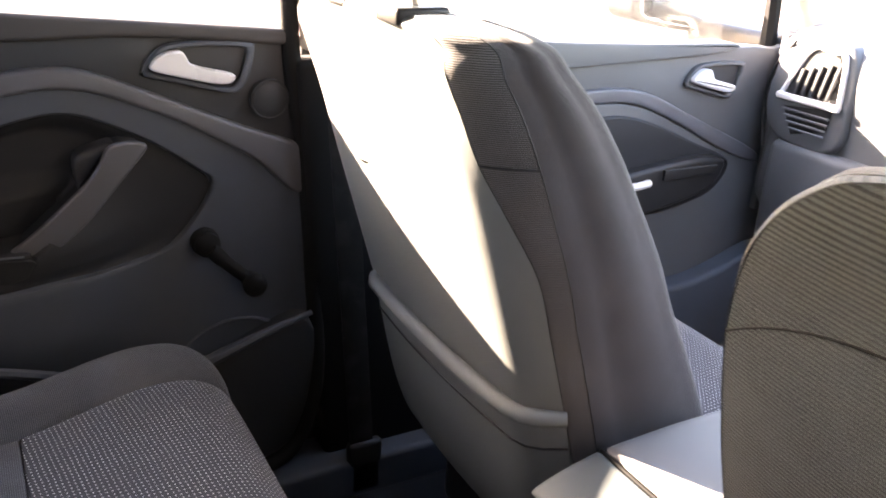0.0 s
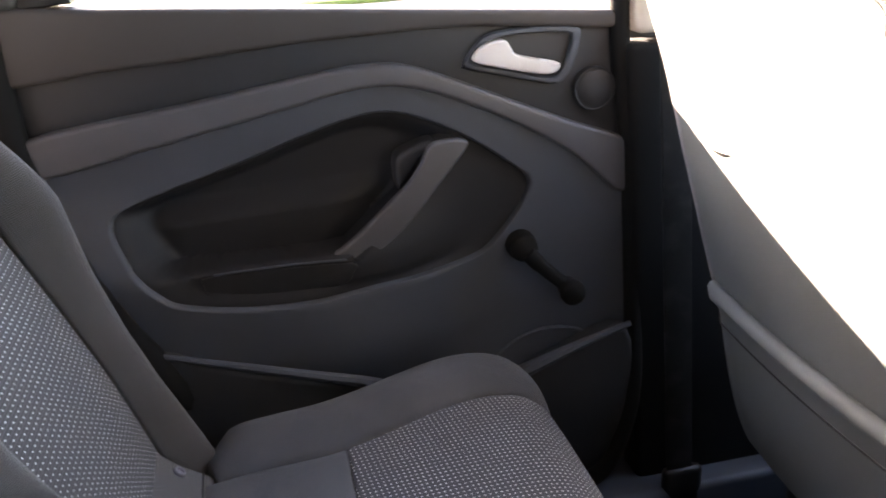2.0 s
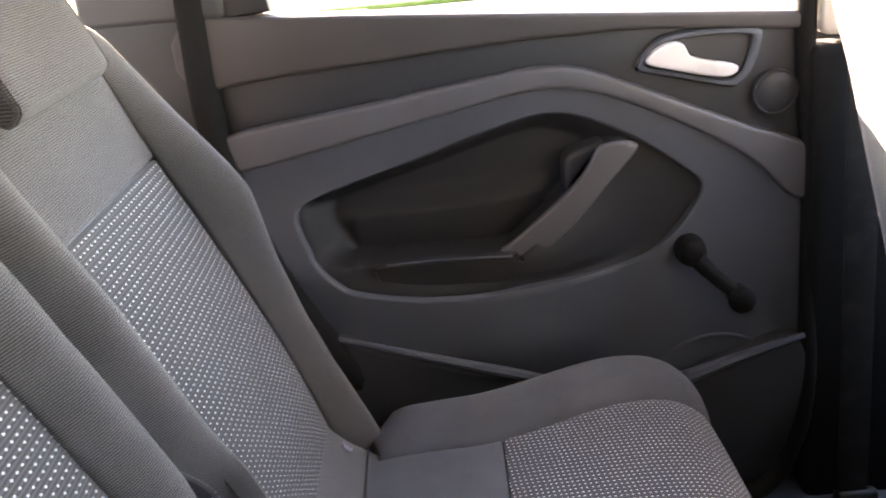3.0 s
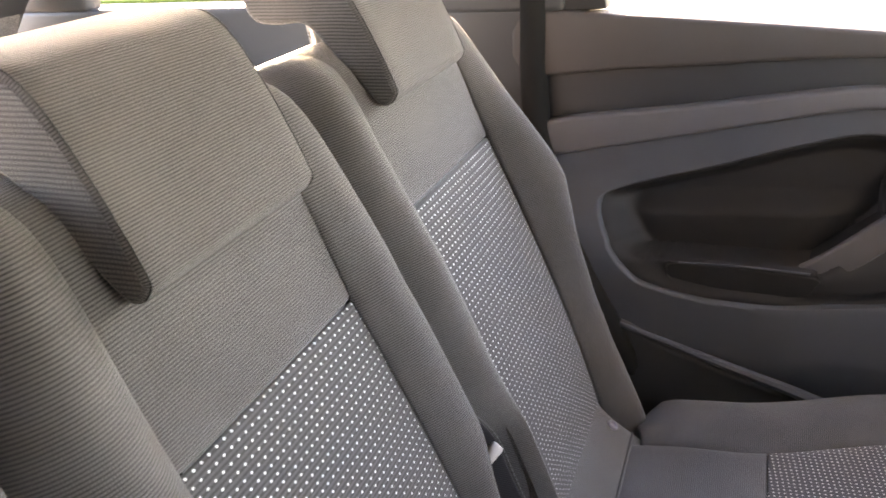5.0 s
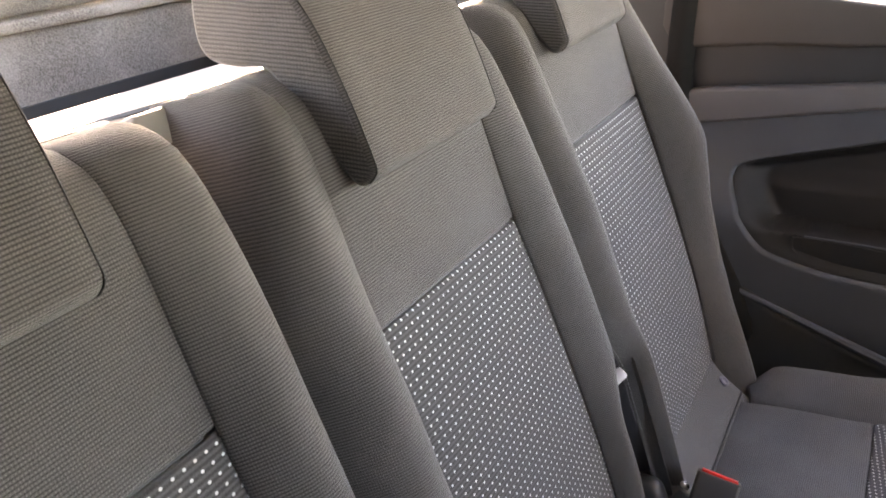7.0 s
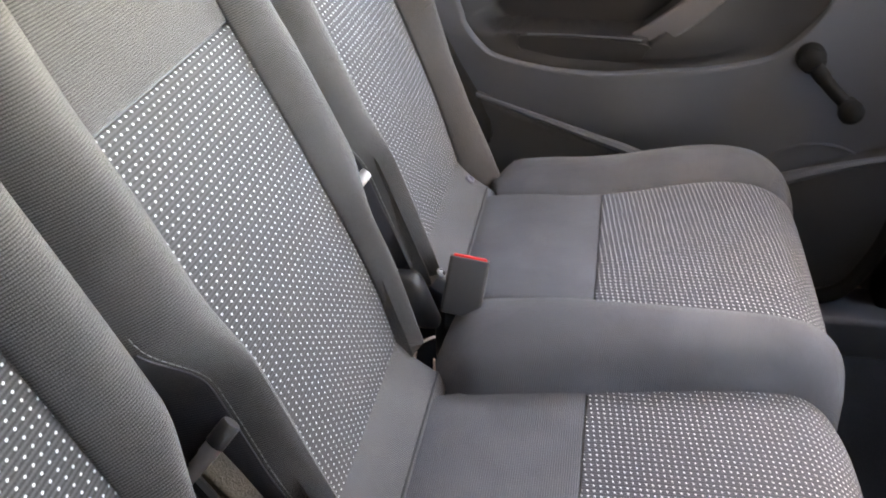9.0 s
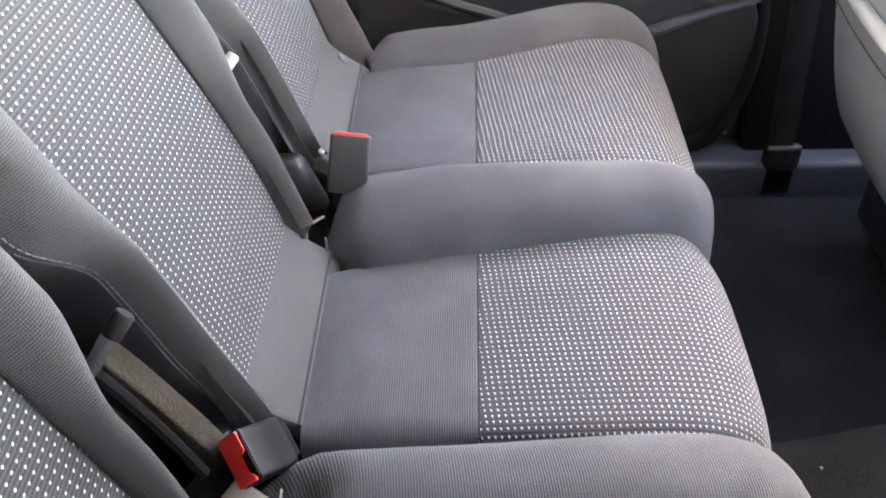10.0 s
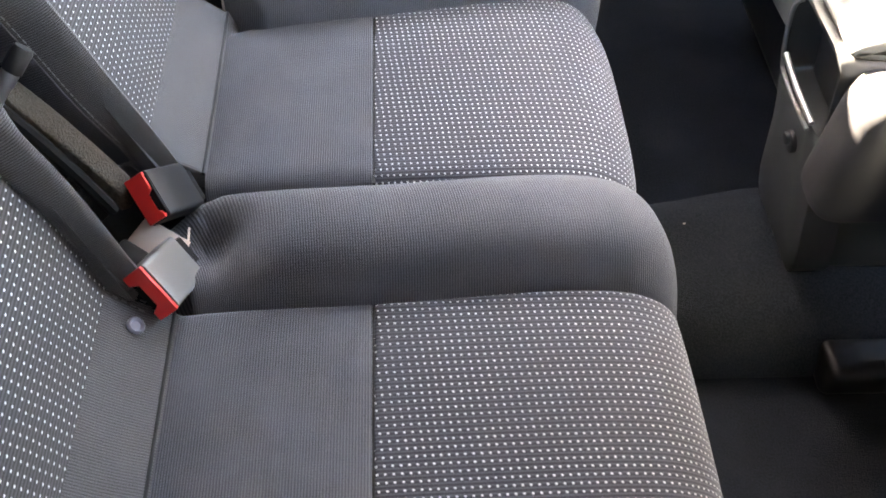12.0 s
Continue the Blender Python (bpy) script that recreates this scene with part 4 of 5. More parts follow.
def frame_of(origin, long_way, normal):
    x = Vector(long_way).normalized()
    z = (Vector(normal) - x * Vector(normal).dot(x)).normalized()
    return Matrix.Translation(origin) @ Matrix((x, z.cross(x), z)).transposed().to_4x4()


buckle("dark buckle with a red button standing between two cushions", frame_of((0.078, 0.228, 0.421), (-0.12, -0.47, -0.87), (0.1, -0.85, 0.35)) @ pose(-0.0315, 0, 0.011), BUCKLE, 0.0685, 0.047, 0.022, thin=True)
lying = buckle("black buckle with a bright red button lying on the seat", frame_of((0.0419, -0.1894, 0.4302), (0.303, 0.718, -0.627), (0.812, 0.15, 0.564)), BLACK, 0.0640, 0.0452, 0.0226)
part("tongue_edge", rbox((0.0635, -0.016, -0.006), (0.0675, 0.012, -0.0035), 0.0008), CHROME, lying, "bright metal edge of the belt tongue")
buckle("buckle paled for sky reflection with a bright red button beside a bolster", frame_of((0.0570, -0.2821, 0.4221), (0.192, 0.865, -0.464), (0.771, 0.159, 0.616)), BUCKLE_PALED, 0.0618, 0.0452, 0.0226, notched=True)
anchor = thing("belt_anchor", "black belt anchor with plastic sleeves in the seat gap", "belt", at=(0.018, -0.185, 0.385))
part("sleeve", rbox((-0.016, -0.010, -0.05), (0.016, 0.010, 0.012), 0.004, m=pose(0.002, -0.042, 0.0, 15, 10, -32)), BUCKLE, anchor, "dark grey plastic sleeve")
part("sleeve", rbox((-0.013, -0.012, -0.05), (0.013, 0.012, 0.010), 0.004, m=pose(-0.022, 0.048, 0.004, -10, 14, -38)), BUCKLE, anchor, "dark grey plastic sleeve")
part("webbing", rbox((-0.022, -0.024, -0.03), (0.012, 0.024, -0.012), 0.003, m=pose(-0.006, 0.005, 0.0, 0, 20, -30)), WEBBING, anchor, "black belt webbing")
tag = thing("belt_tag", "pale paper tag tucked between two buckles", "tag", at=(0.038, -0.20, 0.380))
part("sheet", rbox((-0.024, -0.017, -0.0006), (0.024, 0.012, 0.0006), 0.0003, m=pose(0, -0.004, 0.002, 10, 8, -30)), TAG, tag)
part("fold", rbox((-0.001, -0.012, -0.0006), (0.001, 0.010, 0.0006), 0.0003, m=pose(0.0235, 0.002, -0.001, 0, 30, 4)), TAG, tag)
stub = thing("belt_stub", "grey webbing stub with a plastic sleeve beside a backrest", "belt", at=(0.035, 0.225, 0.40))
part("sleeve", rbox((-0.020, -0.014, -0.045), (0.016, 0.014, 0.032), 0.012, -0.35, 4), BUCKLE, stub)
part("rivet", lathe([(0.0055, 0), (0.005, 0.002), (0.003, 0.0035), (0, 0.004)], pose(0.012, 0.010, 0.028, 0, 30, 0), 16), CHROME, stub, "small pale rivet")
part("webbing", rbox((-0.030, -0.022, -0.030), (-0.022, 0.022, 0.035), 0.003, -0.4), WEBBING, stub)

cord = thing("cord", "thin pale frayed cord between two cushions", "cord", at=(0.034, 0.155, 0.36))
part("strand", tube(spline([(-0.004, 0.0, -0.03), (-0.004, 0.0, -0.002), (0.0, 0.0, 0.020), (0.010, 0.0, 0.030), (0.021, 0.0, 0.037)], 6), 0.0016, 6), TAG, cord)
part("strand", tube(spline([(0.022, -0.013, 0.016), (0.022, -0.014, 0.0), (0.024, -0.014, -0.016)], 6), 0.0014, 6), TAG, cord)

# ---- front seats ----
def front_seat(label, mid, rear_mat=VINYL, group="front seats"):
    """A front seat seen from behind; its local y points to the outer side of the car on the passenger's side."""
    s = 1 if mid > 0 else -1
    seat = thing("front_seat", label, "car seat", group, (0, mid, 0))
    heights = [0.245, 0.275, 0.34, 0.436, 0.54, 0.61, 0.68, 0.75, 0.80, 0.85, 0.885, 0.905, 0.918, 0.926]
    halves = [0.215, 0.230, 0.236, 0.238, 0.238, 0.237, 0.236, 0.233, 0.230, 0.225, 0.214, 0.200, 0.178, 0.135]
    deeps = [0.180, 0.230, 0.245, 0.242, 0.224, 0.207, 0.186, 0.165, 0.148, 0.126, 0.108, 0.092, 0.075, 0.048]
    if s > 0:
        halves[8:] = [0.231, 0.225, 0.215, 0.202, 0.180, 0.138]
        deeps[6:] = [0.196, 0.178, 0.164, 0.146, 0.128, 0.112, 0.095, 0.066]
    if s < 0:
        heights = [z if z < 0.6 else 0.6 + (z - 0.6) * 0.99 for z in heights]
        heights[:3] = [0.238, 0.265, 0.330]
        halves = [0.180, 0.232, 0.262, 0.262, 0.245, 0.238] + [0.234, 0.226, 0.216, 0.197, 0.172, 0.152, 0.128, 0.09]
    outline = []
    marks = {}
    for z, a, b in zip(heights, halves, deeps):
        x0 = 0.700 - 0.30 * (z - 0.60) + (0.010 if z > 0.90 else 0.0) + (0.012 if z > 0.92 else 0.0)
        rr, rf = min(0.045, b * 0.36), min(0.024, b * 0.30)
        ring = []

        def add(name, pts):
            marks[name] = (len(ring), len(ring) + len(pts))
            ring.extend(pts)

        ao = a + (0.014 + 0.028 * smooth_step(0.79, 0.92, z) if s > 0 else 0.0)
        # the inner corner: a firm fold, then a slow roll towards the side
        bow, size = (0.009, min(1.0, 5.2 * b)) if s > 0 else (0.016, min(0.52, 2.4 * b))
        way_in = math.atan(2 * bow / (a - 0.06 * size))
        bend = np.interp(np.linspace(0, 0.120, 41), (0.0, 0.020, 0.056, 0.088, 0.120), (way_in, 0.80, 0.98, 1.27, math.pi / 2))
        run_in = 0.003 * size * np.cumsum(np.cos(bend[1:]))
        run_on = 0.003 * size * np.cumsum(np.sin(bend[1:]))
        reach = a - run_in[-1]
        flat = [(x0 - bow * max(0.0, 1 - (y / reach) ** 2), s * y) for y in np.linspace(ao - rr, -reach, 60)]
        arc = [(x0 + dx, -s * (reach + dy)) for dx, dy in zip(run_on, run_in)]
        side_x = x0 + run_on[-1]
        way = np.array(flat + arc)
        far = np.r_[0, np.cumsum(np.linalg.norm(np.diff(way, axis=0), axis=1))]
        first, last = (0.98, 1.27) if s > 0 else (0.50, 1.55)
        split = far[len(flat) - 1 + int(np.argmin(abs(bend - first)))] - (0.036 * smooth_step(0.66, 0.83, z) if s > 0 else 0.0)
        seam = far[len(flat) - 1 + int(np.argmin(abs(bend - last)))]

        def sample(q):
            return [(np.interp(v, far, way[:, 0]), np.interp(v, far, way[:, 1])) for v in q]

        add("rear", sample(np.linspace(0, split, 23)))
        add("rib", sample(np.linspace(split, seam, 10)[1:]))
        add("inner", sample(np.linspace(seam, far[-1], 6)[1:]) + [(side_x + (x0 + b - rf - side_x) * t, -s * (a + 0.008 * math.sin(math.pi * t))) for t in np.linspace(0, 1, 8)][1:] + [(x0 + b - rf + rf * math.sin(t), -s * (a - rf + rf * math.cos(t))) for t in np.linspace(0, math.pi / 2, 6)[1:]])
        add("front", [(x0 + b - 0.03 * math.cos(math.pi * 0.5 * y) ** 2 * (b / 0.2), -s * ((a - rf) * y if y > 0 else (ao - rf) * y)) for y in np.linspace(1, -1, 12)][1:])
        add("outer", [(x0 + b - rf + rf * math.cos(t), s * (ao - rf + rf * math.sin(t))) for t in np.linspace(0, math.pi / 2, 6)[1:]] + [(x0 + rr + (b - rr - rf) * t, s * ao) for t in np.linspace(1, 0, 8)][1:] + [(x0 + rr * (1 - math.sin(t)), s * (ao - rr + rr * math.cos(t))) for t in np.linspace(0, math.pi / 2, 6)[1:]])
        outline.append([(x, y, z) for x, y in ring])
    fine = spline(np.array(outline).reshape(len(outline), -1), 5).reshape(-1, len(outline[0]), 3)
    total = fine.shape[1]
    frame_ob = part("backrest", rbox((0.05, -0.10, 0.0), (0.10, 0.10, 0.55), 0.02, -0.3, m=pose(0.79, 0, 0.25)), BLACK, seat)

    def strip(a, b):
        idx = [i % total for i in range(a - 1, b)]
        pts = fine[:, idx]
        rows, cols = pts.shape[:2]
        run = np.r_[0, np.cumsum(np.linalg.norm(np.diff(pts[rows // 2], axis=0), axis=1))]
        verts = [tuple(p) for r in pts for p in r]
        faces = [(i * cols + j, i * cols + j + 1, (i + 1) * cols + j + 1, (i + 1) * cols + j) for i in range(rows - 1) for j in range(cols - 1)]
        if s < 0:
            faces = [f[::-1] for f in faces]
        return verts, faces, [(p[2] * 1.045, run[j]) for r in pts for j, p in enumerate(r)]

    part("rear_panel", strip(*marks["rear"]), rear_mat, frame_ob, "smooth grey-green rear panel" if rear_mat is VINYL else "ribbed cloth rear panel")
    part("ribbed_side", strip(*marks["rib"]), CLOTH_BACK, frame_ob, "ribbed brown-grey cloth edge")
    part("side_panel", strip(*marks["inner"]), CLOTH_FINE, frame_ob, "fine brown-grey cloth side")
    part("front_panel", strip(*marks["front"]), CLOTH_BACK, frame_ob)
    part("outer_side", strip(*marks["outer"]), CLOTH_FINE, frame_ob)
    part("top_cap", (list(fine[-1]), [tuple(range(total))]), CLOTH_FINE, frame_ob)
    for mark in ("rear", "rib"):
        i = marks[mark][1] - 1
        part("edge_seam", tube(fine[2:, i], 0.0007, 6), BLACK, frame_ob)
    # map pocket over the lower half of the rear panel
    a, b = 0, marks["rear"][1]
    rows = [k for k in range(len(fine)) if 0.262 < fine[k, 0, 2] < 0.515]
    grid = fine[rows][:, a:b] - np.array((0.012, 0, 0))
    rr_, cc = grid.shape[:2]
    grid = grid.copy()
    for k in range(rr_):
        grid[k, :, 0] -= 0.010 * math.sin(math.pi * min(1.0, k / rr_ + 0.15))
        grid[k, 0, 0] += 0.010
        grid[k, -1, 0] += 0.010
    front = [tuple(p) for r in grid for p in r]
    behind = [(p[0] + 0.010, p[1], p[2]) for p in front]
    size = len(front)
    faces = [(i * cc + j, i * cc + j + 1, (i + 1) * cc + j + 1, (i + 1) * cc + j) for i in range(rr_ - 1) for j in range(cc - 1)]
    faces += [tuple(size + q for q in f[::-1]) for f in faces]
    faces += [((rr_ - 1) * cc + j, (rr_ - 1) * cc + j + 1, size + (rr_ - 1) * cc + j + 1, size + (rr_ - 1) * cc + j) for j in range(cc - 1)]
    pocket = part("map_pocket", (front, faces if s > 0 else [f[::-1] for f in faces]), VINYL, seat, "grey map pocket with a padded top edge")
    part("pocket_piping", tube(grid[-1] + np.array((0.002, 0, 0.0)), 0.011, 10), VINYL, pocket)
    part("pocket_shadow_line", tube(grid[-3] + np.array((-0.0005, 0, 0.0)), 0.0016, 6), BLACK, pocket)
    # cross seam of the ribbed edge
    k = int(np.argmin(abs(fine[:, 0, 2] - 0.805)))
    if rear_mat is VINYL:
        part("cross_seam", tube(fine[k, marks["rib"][0] - 1 : marks["rib"][1]], 0.0016, 6), BLACK, frame_ob)
    if rear_mat is not VINYL:
        drop = []
        for j in range(1, marks["rear"][1]):
            z = 0.84 - 0.05 * (abs(fine[k, j, 1]) / 0.189) ** 3
            drop.append([np.interp(z, fine[:, j, 2], fine[:, j, i]) for i in range(3)])
        part("cross_seam", tube(np.array(drop) + np.array((-0.0002, 0, 0)), 0.0010, 6), RUBBER, frame_ob)
    # cushion
    part("cushion", pad(lambda u, v: np.array([0.80 + SADDLE.at(u * 0.97)[0] * 1.05, v, 0.335 + SADDLE.at(u * 0.97)[1] + 0.05 * (SADDLE.at(u * 0.97)[0])]), 0.0, SADDLE.length, -0.235, 0.235, 0.04, 0.10, 30, 24, 0.0), DOTS, seat, "dotted charcoal cloth cushion")
    part("seat_base", rbox((0.86, -0.20, 0.06), (1.26, 0.20, 0.24), 0.02), BLACK, seat)
    for y in (-0.19, 0.19):
        part("rail", rbox((0.92, y - 0.02, 0.0), (1.34, y + 0.02, 0.065), 0.006), BLACK, seat)
    # headrest on two posts
    head = part("headrest", rbox((0.555, -0.125, 1.02), (0.645, 0.125, 1.19), 0.035, -0.2, 4), CLOTH_BACK, seat, "cloth headrest on chrome posts")
    for y in (-0.068, 0.068):
        part("post", tube([(0.640, y, 0.925), (0.612, y, 1.05)], 0.0055, 10), CHROME, head)
        part("post_guide", rbox((0.605, y - 0.026, 0.914), (0.665, y + 0.026, 0.932 if y * s < 0 else 0.923), 0.004), BLACK, head, "black post guide")
    return seat


passenger = front_seat("grey front passenger seat with a map pocket behind", 0.362)
slot = part("pull_slot", tube(spline([(0.6610, 0.138, 0.7195), (0.6585, 0.105, 0.721), (0.6565, 0.070, 0.725)], 6), [0.001, 0.0015, 0.002, 0.003, 0.0035, 0.004, 0.004, 0.004, 0.0035, 0.003, 0.002, 0.0015, 0.001], 8), BLACK, passenger, "small black pull slot")
driver = front_seat("driver seat with ribbed cloth back darkened for shade", -0.358, CLOTH_DRIVER_SHADED)

part("rail_cover", rbox((0.80, 0.172, 0.0), (0.93, 0.232, 0.058), 0.012), BLACK, driver, "black end cover of the seat rail")
part("armrest", rbox((0.690, 0.224, 0.285), (0.98, 0.311, 0.462), 0.033, 0.0, 5), DOOR_DARK, driver, "dark folded armrest beside the console")

# ---- centre console ----
console = thing("centre_console", "grey centre console with a silver-framed rear end", "console", at=(0, 0, 0))
cy = 0.005
part("body", rbox((0.768, cy - 0.052, 0.085), (1.66, cy + 0.080, 0.375), 0.022), CONSOLE, console)


def stood(data):
    """Turns a part built in x and z to face the rear, leaning with the console's end."""
    return [(0.775 - 0.20 * z + y, x, z) for x, y, z in data[0]], data[1]


def rear_x(z):
    return 0.775 - 0.20 * z


rim = [(0.083, 0.338), (0.088, 0.38), (0.081, 0.420), (0.064, 0.441), (-0.02, 0.446), (-0.045, 0.442), (-0.0505, 0.40), (-0.048, 0.345), (-0.02, 0.329), (0.03, 0.327), (0.070, 0.330)]
end = [(cy - 0.058, 0.10), (cy - 0.060, 0.24), (cy - 0.060, 0.40), (cy - 0.055, 0.452), (cy + 0.02, 0.4545), (cy + 0.066, 0.451), (cy + 0.090, 0.39), (cy + 0.087, 0.24), (cy + 0.085, 0.10)]
part("rear_face", stood(ring_plate(end, rim, 0.0, 0.052, 0.006, 120)), CONSOLE_SHADED, console, "grey plastic rear end darkened for shade")
part("silver_frame", tube(spline([(rear_x(z) - 0.002, y, z) for y, z in rim[3::-1] + rim[:7:-1]], 6), 0.0027, 8), SATIN, console, "satin grey frame")
part("silver_blade", tube(spline([(rear_x(0.36) - 0.008, 0.066, 0.364), (rear_x(0.352) - 0.009, 0.015, 0.357), (rear_x(0.349) - 0.008, -0.036, 0.355)], 8), 0.0037, 8), BLADE, console, "bright silver blade")
part("oddments_bin", rbox((0.752, -0.046, 0.29), (0.764, 0.078, 0.448), 0.002, -0.2), DOOR_DARK, console, "dark back of the open bin")
part("socket", disc(0.014, 0.006, pose(rear_x(0.278) + 0.001, 0.012, 0.277) @ pose(0, 0, 0, 0, -100, 0), 0.002), BLACK, console, "small black power socket")
part("socket_cap", disc(0.008, 0.007, pose(rear_x(0.284) - 0.002, 0.014, 0.281) @ pose(0, 0, 0, 0, -100, 0), 0.002), DOOR_DARK, console)
brow = Curve([(0.735, 0.452), (0.702, 0.4555), (0.690, 0.462), (0.700, 0.471), (0.738, 0.483), (0.776, 0.4915)])
part("rear_slope", pad(lambda u, v: np.array([brow.at(u)[0], v, brow.at(u)[1]]), 0.0, brow.length, cy - 0.055, cy + 0.085, 0.006, 0.004, 40, 16), CONSOLE, console, "sloping grey rear edge of the console")
lid = Curve([(0.7815, 0.480), (0.783, 0.489), (0.790, 0.4945), (0.83, 0.497), (0.90, 0.499), (1.04, 0.496)])
part("armrest_lid", pad(lambda u, v: np.array([lid.at(u)[0], v, lid.at(u)[1]]), 0.0, lid.length, cy - 0.055, cy + 0.085, 0.010, 0.006, 40, 16), LID, console, "padded pinkish-grey console lid")
part("lid_core", rbox((0.786, cy - 0.050, 0.376), (1.038, cy + 0.079, 0.486), 0.006), CONSOLE, console)
part("lid_gap", tube([(0.7785, cy - 0.054, 0.4895), (0.7785, cy + 0.084, 0.4895)], 0.0022, 6), RUBBER, console)
part("lid_trim", rbox((1.042, cy - 0.052, 0.378), (1.30, cy + 0.078, 0.43), 0.012), CONSOLE, console)

# ---- front door ----
fdoor = thing("car_door", "closed dark blue-grey front car door with silver latch", "car door", "car doors")
part("shell", plate([(0.83, 0.10), (0.82, 0.775), (1.30, 0.745), (1.80, 0.720), (1.82, 0.30), (1.72, 0.08), (1.2, 0.07)], 0.790, 0.855, 0.006, n=1, smooth=False), BLACK, fdoor)
part("top_roll", plate([(0.82, 0.752), (0.82, 0.818), (1.20, 0.798), (1.44, 0.788), (1.58, 0.785), (1.60, 0.775), (1.52, 0.764), (1.35, 0.758), (1.15, 0.752)], 0.752, 0.80, 0.004, n=4), DASH, fdoor)
part("upper_panel", plate([(0.83, 0.68), (0.83, 0.765), (1.15, 0.756), (1.35, 0.762), (1.58, 0.776), (1.72, 0.768), (1.80, 0.755), (1.80, 0.52), (1.66, 0.56), (1.50, 0.64), (1.35, 0.69), (1.26, 0.70), (1.1, 0.69)], 0.766, 0.80, 0.005, n=2), DASH, fdoor)
fband = [(0.83, 0.665), (1.05, 0.69), (1.23, 0.708), (1.32, 0.708), (1.40, 0.69), (1.50, 0.645), (1.70, 0.555), (1.70, 0.53), (1.60, 0.565), (1.48, 0.625), (1.38, 0.668), (1.31, 0.682), (1.22, 0.68), (1.05, 0.66), (0.83, 0.64)]
part("accent_band", plate(fband, 0.752, 0.80, 0.005, n=4), BAND, fdoor)
part("lower_panel", plate([(0.83, 0.12), (0.83, 0.64), (1.05, 0.66), (1.22, 0.68), (1.31, 0.682), (1.38, 0.668), (1.48, 0.625), (1.60, 0.565), (1.72, 0.53), (1.80, 0.50), (1.80, 0.25), (1.72, 0.10), (1.2, 0.09)], 0.757, 0.80, 0.006, n=2, smooth=False), DASH, fdoor)
part("pocket", plate([(1.16, 0.62), (1.25, 0.652), (1.325, 0.656), (1.414, 0.632), (1.528, 0.584), (1.612, 0.550), (1.628, 0.520), (1.585, 0.472), (1.48, 0.446), (1.40, 0.440), (1.25, 0.43), (1.14, 0.45)], 0.750, 0.79, 0.006, n=5), POCKET, fdoor, "dark door pocket")
part("armrest", plate([(1.16, 0.50), (1.30, 0.540), (1.45, 0.558), (1.56, 0.560), (1.590, 0.540), (1.55, 0.490), (1.42, 0.460), (1.25, 0.445), (1.16, 0.455)], 0.722, 0.76, 0.010, n=5), BLACK, fdoor, "black armrest")
part("switch_panel", plate([(1.42, 0.548), (1.560, 0.546), (1.555, 0.528), (1.42, 0.526)], 0.7165, 0.73, 0.002, n=1, smooth=False), BLACK, fdoor)
part("grab_handle", tube(spline([(1.310, 0.714, 0.524), (1.345, 0.710, 0.525), (1.380, 0.714, 0.527)], 6), 0.008, 8), SILVER, fdoor, "bright grab handle")


def moved(points, dx, dz, k):
    return [((x - 0.52) * k + dx, (z - 0.785) * k + dz) for x, z in points]


part("bezel", ring_plate(moved(bezel, 1.545, 0.712, 0.98), moved(inner, 1.545, 0.712, 0.98), 0.7555, 0.768), DASH, fdoor)
part("latch_recess", plate(moved(inner, 1.545, 0.712, 0.98), 0.7648, 0.775, 0.001, n=4), DOOR_DARK, fdoor)
part("latch_handle", plate(moved(LATCH, 1.545, 0.712, 0.98), 0.742, 0.762, 0.007, n=5), SILVER, fdoor, "satin silver latch handle")
part("door_bin", plate([(1.0, 0.30), (1.25, 0.30), (1.50, 0.285), (1.62, 0.305), (1.74, 0.340), (1.78, 0.30), (1.72, 0.11), (1.05, 0.10)], 0.710, 0.76, 0.012, n=4), DOOR_GREY, fdoor)
part("window_glass", rbox((0.80, 0.806, 0.775), (1.60, 0.811, 1.26), 0.0), GLASS, fdoor, "clear side window")
mirror = thing("door_mirror", "dark-framed door mirror outside the front window", "mirror", at=(1.685, 1.0, 0.83))
part("housing", plate([(-0.14, 0.02), (-0.125, -0.035), (-0.06, -0.055), (0.06, -0.072), (0.105, -0.065), (0.125, 0.0), (0.135, 0.09), (0.09, 0.13), (-0.10, 0.13), (-0.145, 0.10)], 0.02, 0.12, 0.02, n=5), BLACK, mirror)
part("mirror_glass", plate([(-0.125, 0.02), (-0.112, -0.028), (-0.05, -0.045), (0.055, -0.060), (0.095, -0.054), (0.112, 0.0), (0.12, 0.085), (0.08, 0.118), (-0.09, 0.118), (-0.13, 0.09)], 0.0165, 0.022, 0.002, n=5), metal("mirror_silver", (0.9, 0.9, 0.9), 0.03), mirror, "silvered mirror glass")
part("mirror_arm", rbox((0.06, -0.22, -0.10), (0.14, 0.06, -0.04), 0.015), BLACK, mirror)

# ---- near-side front door and sill, behind the driver ----
ndoor = thing("car_door", "closed grey front door with its window filled to block light", "car door", "car doors")
# Unseen panel runs up over the window opening to block near-side light.
part("panel", rbox((0.83, -0.84, 0.08), (1.80, -0.765, 1.27), 0.02), DOOR_DARK, ndoor)
part("armrest", rbox((1.10, -0.77, 0.48), (1.60, -0.70, 0.56), 0.02), BLACK, ndoor)

# Unseen closed door, added to hold back light from the near side.
near_light_block = thing("car_door", "unseen rear door added to block light from the near side", "car door", "car doors")
part("panel", rbox((-0.12, -0.84, 0.08), (0.70, -0.775, 0.87), 0.02), DOOR_DARK, near_light_block)
part("window_frame", rbox((-0.12, -0.83, 1.225), (0.70, -0.785, 1.26), 0.008), BLACK, near_light_block)
for x0, x1 in ((-0.12, -0.06), (0.655, 0.70)):
    part("window_post", rbox((x0, -0.83, 0.872), (x1, -0.785, 1.223), 0.008), BLACK, near_light_block)
